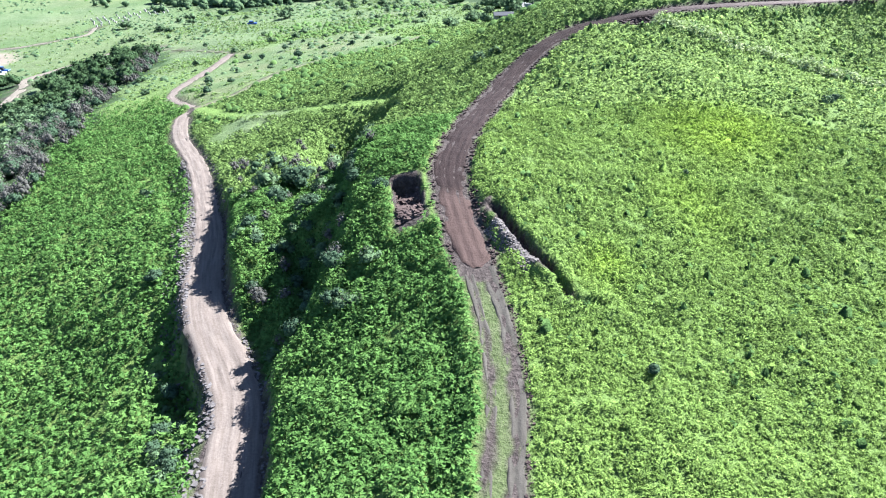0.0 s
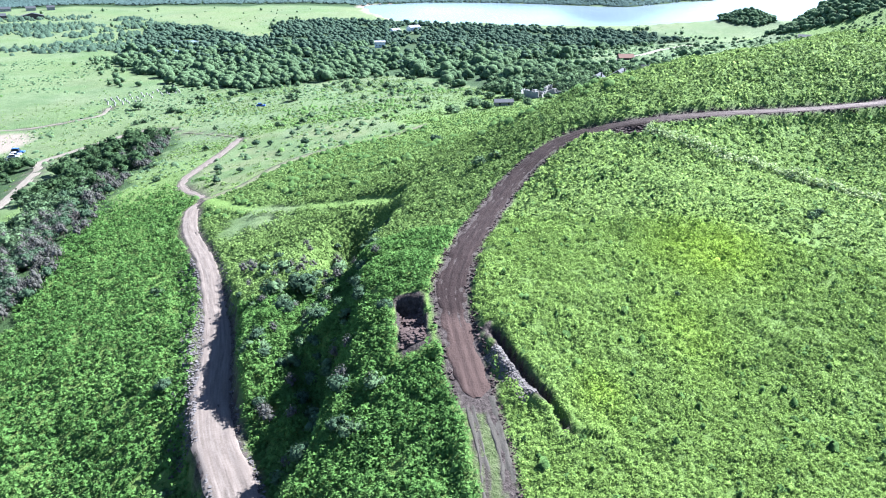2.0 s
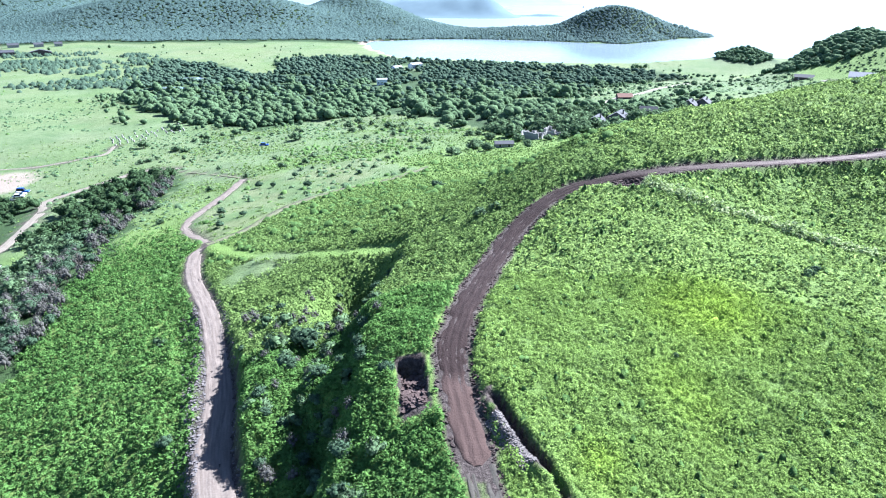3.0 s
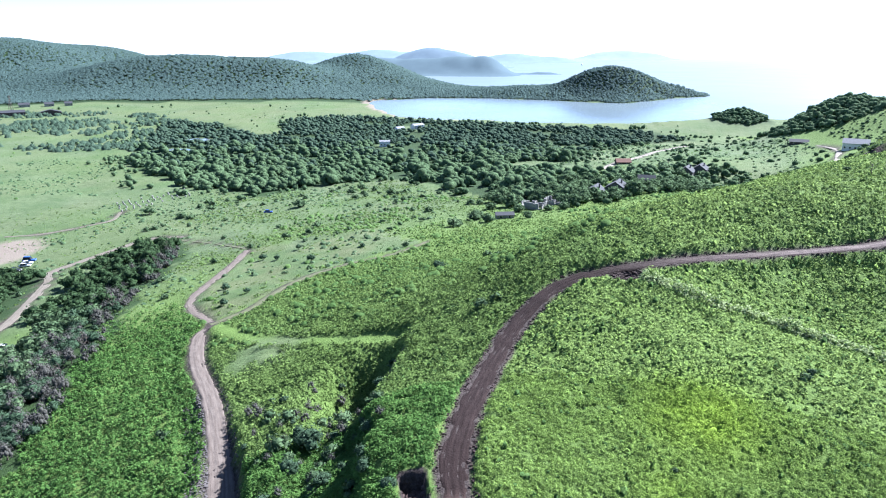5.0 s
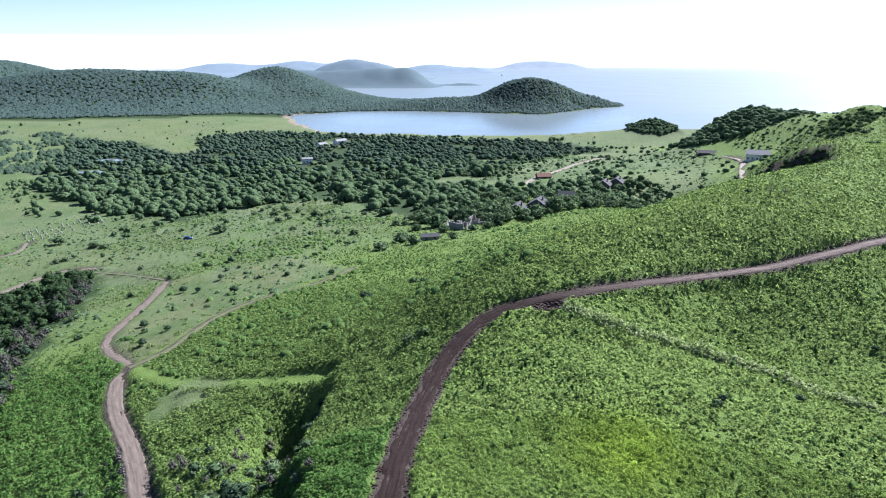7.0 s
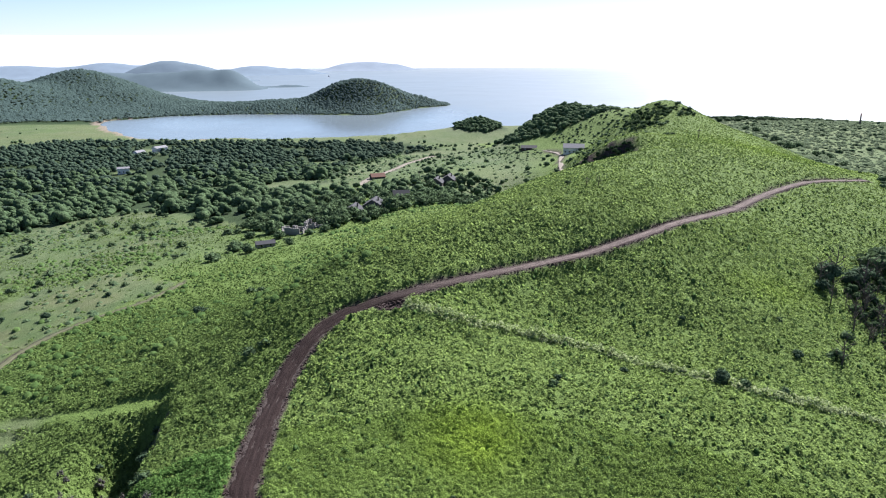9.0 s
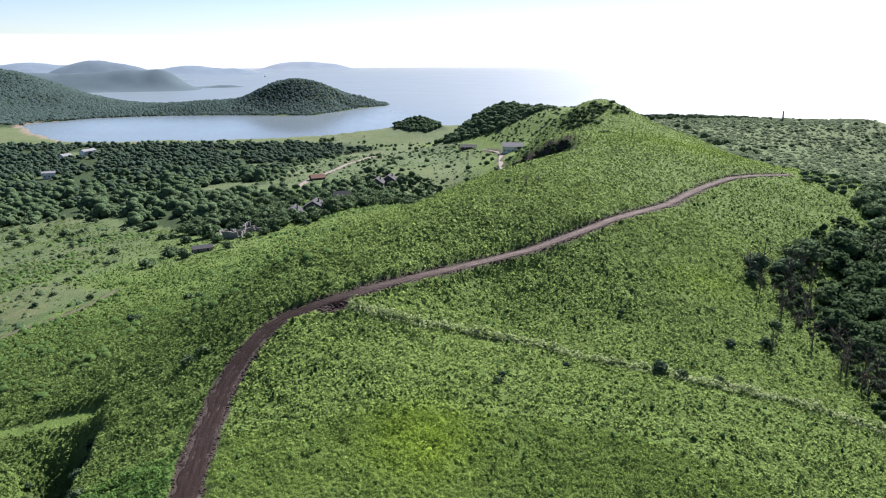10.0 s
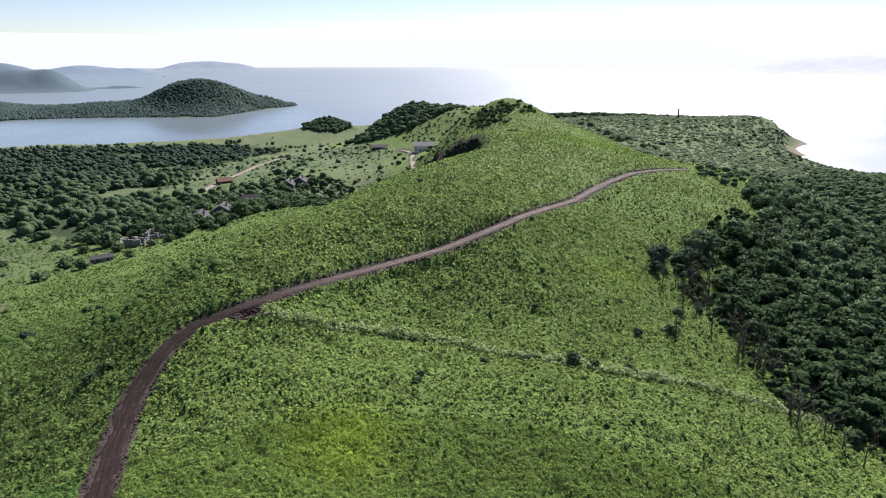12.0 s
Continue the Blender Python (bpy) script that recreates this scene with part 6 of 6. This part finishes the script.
house(111, 438, facing(111, 438) + 15, 9, 6, 2.2, 1.8, PLANKS, RUST_ROOF, "hut with a rusty sheet roof by the sandy road", 2)
house(-34, 749, facing(-34, 749) + 40, 14, 7, 5.0, 1.6, WHITEWASH, PALE_SLATE, "long white building in the shore wood", 5)
house(-52, 728, facing(-52, 728) + 40, 10, 6, 4.0, 1.6, WHITEWASH, PALE_SLATE, "white building with a pale roof in the shore wood", 6)
house(-57, 612, facing(-57, 612), 9, 6, 5.0, 0.9, WHITEWASH, PALE_SLATE, "small white two-storey house above the treetops", 3)
house(-555, 872, facing(-555, 872), 40, 10, 4.5, 2.5, PLANKS, SLATE, "long dark barn at the far edge of the meadow", 8)
house(-505, 882, facing(-505, 882), 24, 10, 4.5, 3.0, PLANKS, SLATE, "dark barn with a gabled roof in the meadow", 5, False, True)
for hx, hy, hw in ((-600, 985, 14), (-570, 995, 12), (-640, 960, 16), (-545, 1000, 10)):
    house(hx, hy, facing(hx, hy), hw, 8, 4, 2.2, OLD_WALL, SLATE, "small white house at the foot of the wooded hills", 3)


def ruin(x, y, turn, w, d):
    """Roofless house: broken walls of uneven height and fallen blocks."""
    r = random.Random(int(x))
    ob = thing("ruin", x, y, height(x, y) - 0.3, turn, "roofless ruin with broken pale walls", "ruin")
    for ax, fixed in ((0, -d / 2), (0, d / 2), (1, -w / 2), (1, w / 2), (1, 0.5)):
        bm = bmesh.new()
        n, ln = 7, (w if ax == 0 else d)
        for k in range(n):
            a, b, top = -ln / 2 + k * ln / n, -ln / 2 + (k + 1) * ln / n, r.uniform(1.0, 3.4)
            block(bm, *((a, b, fixed - 0.2, fixed + 0.2) if ax == 0 else (fixed - 0.2, fixed + 0.2, a, b)), 0, top)
            part("wall", bm, OLD_WALL, ob)
            bm = bmesh.new()
        bm.free()
    for k in range(14):
        bm = bmesh.new()
        cx, cy, s = r.uniform(-w / 2, w / 2), r.uniform(-d / 2, d / 2), r.uniform(0.3, 0.9)
        block(bm, cx - s, cx + s, cy - s * 0.6, cy + s * 0.6, 0.1, 0.2 + s, 0.08)
        part("fallen_block", bm, PLASTER, ob)


ruin(36, 286, facing(36, 286) - 20, 9, 6)
ruin(46, 292, facing(46, 292) - 20, 8, 6)


def car(x, y, turn, colour, label, long=4.3, high=1.5, van=False):
    ob = thing("car", x, y, height(x, y) + 0.02, turn, label, "car", "cars parked in the valley")
    mat = paint("car_paint", colour, 0.25, 0.1, 0.08)
    w = 0.86
    bm = bmesh.new()
    block(bm, -long / 2, long / 2, -w, w, 0.32, 0.86, 0.12)
    part("body", bm, mat, ob)
    a, b = (-long * 0.46, long * 0.2) if van else (-long * 0.38, long * 0.2)
    bm = bmesh.new()
    vs = [bm.verts.new((px, s * wy, pz)) for s in (-1, 1) for px, pz, wy in ((a, 0.85, w * 0.95), (b, 0.85, w * 0.95), (b - long * 0.12, high, w * 0.8), (a + long * 0.08, high, w * 0.8))]
    for f in ((0, 1, 2, 3), (7, 6, 5, 4), (0, 4, 5, 1), (1, 5, 6, 2), (2, 6, 7, 3), (3, 7, 4, 0)):
        bm.faces.new([vs[i] for i in f])
    bmesh.ops.recalc_face_normals(bm, faces=bm.faces)
    cab = part("cabin", bm, GLASS, ob, "dark glazed cabin")
    bm = bmesh.new()
    block(bm, a + long * 0.08, b - long * 0.12, -w * 0.8, w * 0.8, high, high + 0.05, 0.02)
    part("roof", bm, mat, cab)
    for sx in (-1, 1):
        for sy in (-1, 1):
            bm = bmesh.new()
            bmesh.ops.create_cone(bm, cap_ends=True, segments=14, radius1=0.33, radius2=0.33, depth=0.22, matrix=pose(sx * long * 0.31, sy * (w - 0.08), 0.33, 90, 0, 0))
            wheel = part("wheel", bm, RUBBER, ob)
            bm = bmesh.new()
            bmesh.ops.create_cone(bm, cap_ends=True, segments=10, radius1=0.19, radius2=0.19, depth=0.24, matrix=pose(sx * long * 0.31, sy * (w - 0.075), 0.33, 90, 0, 0))
            part("rim", bm, PALE_SLATE, wheel)
        for sy in (-1, 1):
            bm = bmesh.new()
            block(bm, sx * long / 2 - 0.06, sx * long / 2 + 0.015, sy * 0.62 - 0.16, sy * 0.62 + 0.16, 0.58, 0.72)
            part("headlight" if sx > 0 else "tail_light", bm, WHITEWASH if sx > 0 else RUST_ROOF, ob)


car(-175, 272, 8, (0.03, 0.10, 0.42), "blue van parked at the edge of a sandy lot", 5.2, 2.0, True)
car(-173, 267, 20, (0.62, 0.62, 0.62), "white car parked on the grass by a sandy lot")
car(-171.5, 263, 20, (0.60, 0.60, 0.60), "white car parked beside another white car")
car(-172, 257.5, -8, (0.03, 0.03, 0.035), "black car parked at a sandy lot", 4.6)
car(-177, 256, -5, (0.04, 0.04, 0.05), "dark car parked at a sandy lot")
car(-182, 258.5, -5, (0.06, 0.06, 0.07), "dark grey car parked at a sandy lot")
car(-120, 169, 15, (0.55, 0.56, 0.60), "white car parked in a gap of the wood", 4.6, 1.7)
car(-89, 329, 10, (0.03, 0.08, 0.30), "dark blue car standing alone in the meadow", 4.4, 1.6)


def beehive():
    ob = tagged(new("beehive"), "white wooden beehive on the meadow", "beehive", "rows of beehives")
    bm = bmesh.new()
    block(bm, -0.3, 0.3, -0.3, 0.3, 0.15, 0.95, 0.02)
    part("body", bm, OLD_WALL, ob)
    bm = bmesh.new()
    block(bm, -0.36, 0.36, -0.36, 0.36, 0.95, 1.08, 0.03)
    part("lid", bm, OLD_WALL, ob)
    bm = bmesh.new()
    for sx in (-1, 1):
        for sy in (-1, 1):
            block(bm, sx * 0.25 - 0.03, sx * 0.25 + 0.03, sy * 0.25 - 0.03, sy * 0.25 + 0.03, 0, 0.16)
    part("stand", bm, TIMBER, ob)
    return ob


HIVE = beehive()
for row in range(5):
    for k in range(13):
        px, py = -174 - 2.6 * row + 2.0 * k + random.uniform(-0.5, 0.5), 354 + 4.4 * row + 3.0 * k + random.uniform(-0.7, 0.7)
        if random.random() < 0.7:
            m = pose(px, py, height(px, py), 0, 0, random.uniform(-15, 15))
            if "hive" in used:
                copy_thing(HIVE, m)
            else:
                used.add("hive")
                HIVE.matrix_basis = m


def utility_pole(x, y, tall, label, legs=1):
    ob = thing("utility_pole", x, y, height(x, y) - 0.2, facing(x, y), label, "pole")
    bm = bmesh.new()
    for s in ((0,) if legs == 1 else (-1, 1)):
        tube(bm, [(s * 1.1, 0, 0), (s * 0.25, 0, tall)], [0.14, 0.10], 8)
    part("post", bm, TIMBER, ob)
    bm = bmesh.new()
    block(bm, -0.9, 0.9, -0.06, 0.06, tall - 0.9, tall - 0.75, 0.02)
    arm = part("crossarm", bm, TIMBER, ob)
    for s in (-0.75, 0, 0.75):
        bm = bmesh.new()
        bmesh.ops.create_cone(bm, cap_ends=True, segments=8, radius1=0.07, radius2=0.04, depth=0.2, matrix=Matrix.Translation((s, 0, tall - 0.66)))
        part("insulator", bm, WHITEWASH, arm)


utility_pole(195, 233, 4.6, "short wooden post with a crossbar on the hill")
utility_pole(227, 466, 9, "two-legged wooden power pole in the valley", 2)
utility_pole(126, 394, 8, "wooden power pole behind the hamlet")


def beacon(x, y, tall):
    ob = thing("beacon", x, y, height(x, y), 0, "pale slender beacon tower on the headland", "tower")
    bm = bmesh.new()
    tube(bm, [(0, 0, 0), (0, 0, tall * 0.5), (0, 0, tall)], [1.1, 0.85, 0.75], 10)
    part("shaft", bm, PLASTER, ob)
    bm = bmesh.new()
    tube(bm, [(0, 0, tall), (0, 0, tall + 0.2), (0, 0, tall + 1.6), (0, 0, tall + 2.2)], [1.2, 0.7, 0.7, 0.1], 10)
    part("lantern", bm, RUST_ROOF, ob)


beacon(612, 503, 9)


def lattice_tower(x, y, tall):
    ob = thing("lattice_tower", x, y, height(x, y), 0, "dark lattice tower beside the barns", "tower")
    for sx in (-1, 1):
        for sy in (-1, 1):
            bm = bmesh.new()
            tube(bm, [(sx * 2.2, sy * 2.2, 0), (sx * 0.6, sy * 0.6, tall)], [0.25, 0.18], 4)
            part("leg", bm, PLANKS, ob)
    for k in range(8):
        z, s = tall * (k + 1) / 9, 2.2 - 1.6 * (k + 1) / 9
        bm = bmesh.new()
        for sx in (-1, 1):
            block(bm, sx * s - 0.08, sx * s + 0.08, -s, s, z, z + 0.2)
            block(bm, -s, s, sx * s - 0.08, sx * s + 0.08, z + 0.22, z + 0.42)
        part("brace", bm, PLANKS, ob)


lattice_tower(-560, 890, 24)


def boat(x, y):
    ob = thing("boat", x, y, 0, 70, "small grey boat lying in the far bay", "boat")
    bm = bmesh.new()
    vs = [bm.verts.new(p) for p in ((-9, -2, 2), (7, -2, 2), (11, 0, 2.6), (7, 2, 2), (-9, 2, 2), (-8, -1.2, -0.5), (7, -1, -0.5), (7, 1, -0.5), (-8, 1.2, -0.5))]
    for f in ((0, 1, 2, 3, 4), (0, 5, 6, 1), (1, 6, 2), (2, 6, 7), (2, 7, 3), (3, 7, 8, 4), (4, 8, 5, 0), (5, 8, 7, 6)):
        bm.faces.new([vs[i] for i in f])
    bmesh.ops.recalc_face_normals(bm, faces=bm.faces)
    part("hull", bm, SLATE, ob)
    bm = bmesh.new()
    block(bm, -7, -1, -1.4, 1.4, 2, 5, 0.2)
    part("cabin", bm, WHITEWASH, ob)


boat(560, 3000)


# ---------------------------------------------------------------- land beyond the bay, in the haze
# air haze before the far land, put into its colour and a glow
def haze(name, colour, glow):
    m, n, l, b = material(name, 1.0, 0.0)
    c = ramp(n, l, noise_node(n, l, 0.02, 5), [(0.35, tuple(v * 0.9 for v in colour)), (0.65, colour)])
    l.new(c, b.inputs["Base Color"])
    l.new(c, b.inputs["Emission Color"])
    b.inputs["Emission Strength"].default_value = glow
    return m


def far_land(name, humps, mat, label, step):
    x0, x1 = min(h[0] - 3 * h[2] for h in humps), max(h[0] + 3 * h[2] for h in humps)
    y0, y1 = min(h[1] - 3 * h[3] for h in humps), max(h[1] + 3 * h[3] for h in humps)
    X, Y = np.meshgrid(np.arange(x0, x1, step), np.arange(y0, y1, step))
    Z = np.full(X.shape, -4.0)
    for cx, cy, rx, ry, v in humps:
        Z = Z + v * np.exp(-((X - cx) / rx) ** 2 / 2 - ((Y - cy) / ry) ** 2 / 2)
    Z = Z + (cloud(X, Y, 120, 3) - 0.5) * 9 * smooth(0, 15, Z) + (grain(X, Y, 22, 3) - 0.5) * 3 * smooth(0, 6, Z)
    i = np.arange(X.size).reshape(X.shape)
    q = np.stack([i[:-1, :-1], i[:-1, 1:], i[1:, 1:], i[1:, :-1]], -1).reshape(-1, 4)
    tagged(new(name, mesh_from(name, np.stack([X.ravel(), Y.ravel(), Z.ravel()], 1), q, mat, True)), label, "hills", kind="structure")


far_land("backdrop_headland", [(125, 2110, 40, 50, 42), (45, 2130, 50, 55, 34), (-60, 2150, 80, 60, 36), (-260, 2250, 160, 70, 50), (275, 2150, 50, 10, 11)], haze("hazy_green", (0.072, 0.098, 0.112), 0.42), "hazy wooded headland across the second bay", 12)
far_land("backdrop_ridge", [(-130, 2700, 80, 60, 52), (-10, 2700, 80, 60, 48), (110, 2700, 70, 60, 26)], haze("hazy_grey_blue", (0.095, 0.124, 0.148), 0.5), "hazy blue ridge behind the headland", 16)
far_land("backdrop_range", [(-700, 3500, 160, 110, 50), (-320, 3450, 130, 100, 58), (-70, 3450, 80, 90, 48), (290, 3430, 130, 80, 42), (520, 3430, 60, 60, 18)], haze("hazy_blue", (0.105, 0.135, 0.165), 0.62), "hazy pale blue hills beyond the bay", 24)
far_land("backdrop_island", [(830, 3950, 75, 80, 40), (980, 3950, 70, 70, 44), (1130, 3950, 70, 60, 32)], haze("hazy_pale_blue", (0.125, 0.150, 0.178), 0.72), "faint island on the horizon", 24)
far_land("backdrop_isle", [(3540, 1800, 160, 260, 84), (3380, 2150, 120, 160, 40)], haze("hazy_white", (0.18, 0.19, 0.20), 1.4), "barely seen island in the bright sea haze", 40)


# added glowing wall for the mist over the sea, in which the horizon is lost
mist, n, l, b = material("mist_glow", 1.0, 0.0)
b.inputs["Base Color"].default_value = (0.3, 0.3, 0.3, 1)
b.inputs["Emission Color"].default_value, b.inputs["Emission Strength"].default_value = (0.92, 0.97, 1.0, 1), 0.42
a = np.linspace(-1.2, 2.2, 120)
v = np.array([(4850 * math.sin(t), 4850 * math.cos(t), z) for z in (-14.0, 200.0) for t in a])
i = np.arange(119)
tagged(new("backdrop_mist", mesh_from("backdrop_mist", v, np.stack([i, i + 1, i + 121, i + 120], 1), mist, True)), "glowing backdrop wall for the mist along the sea horizon", "mist", kind="structure")
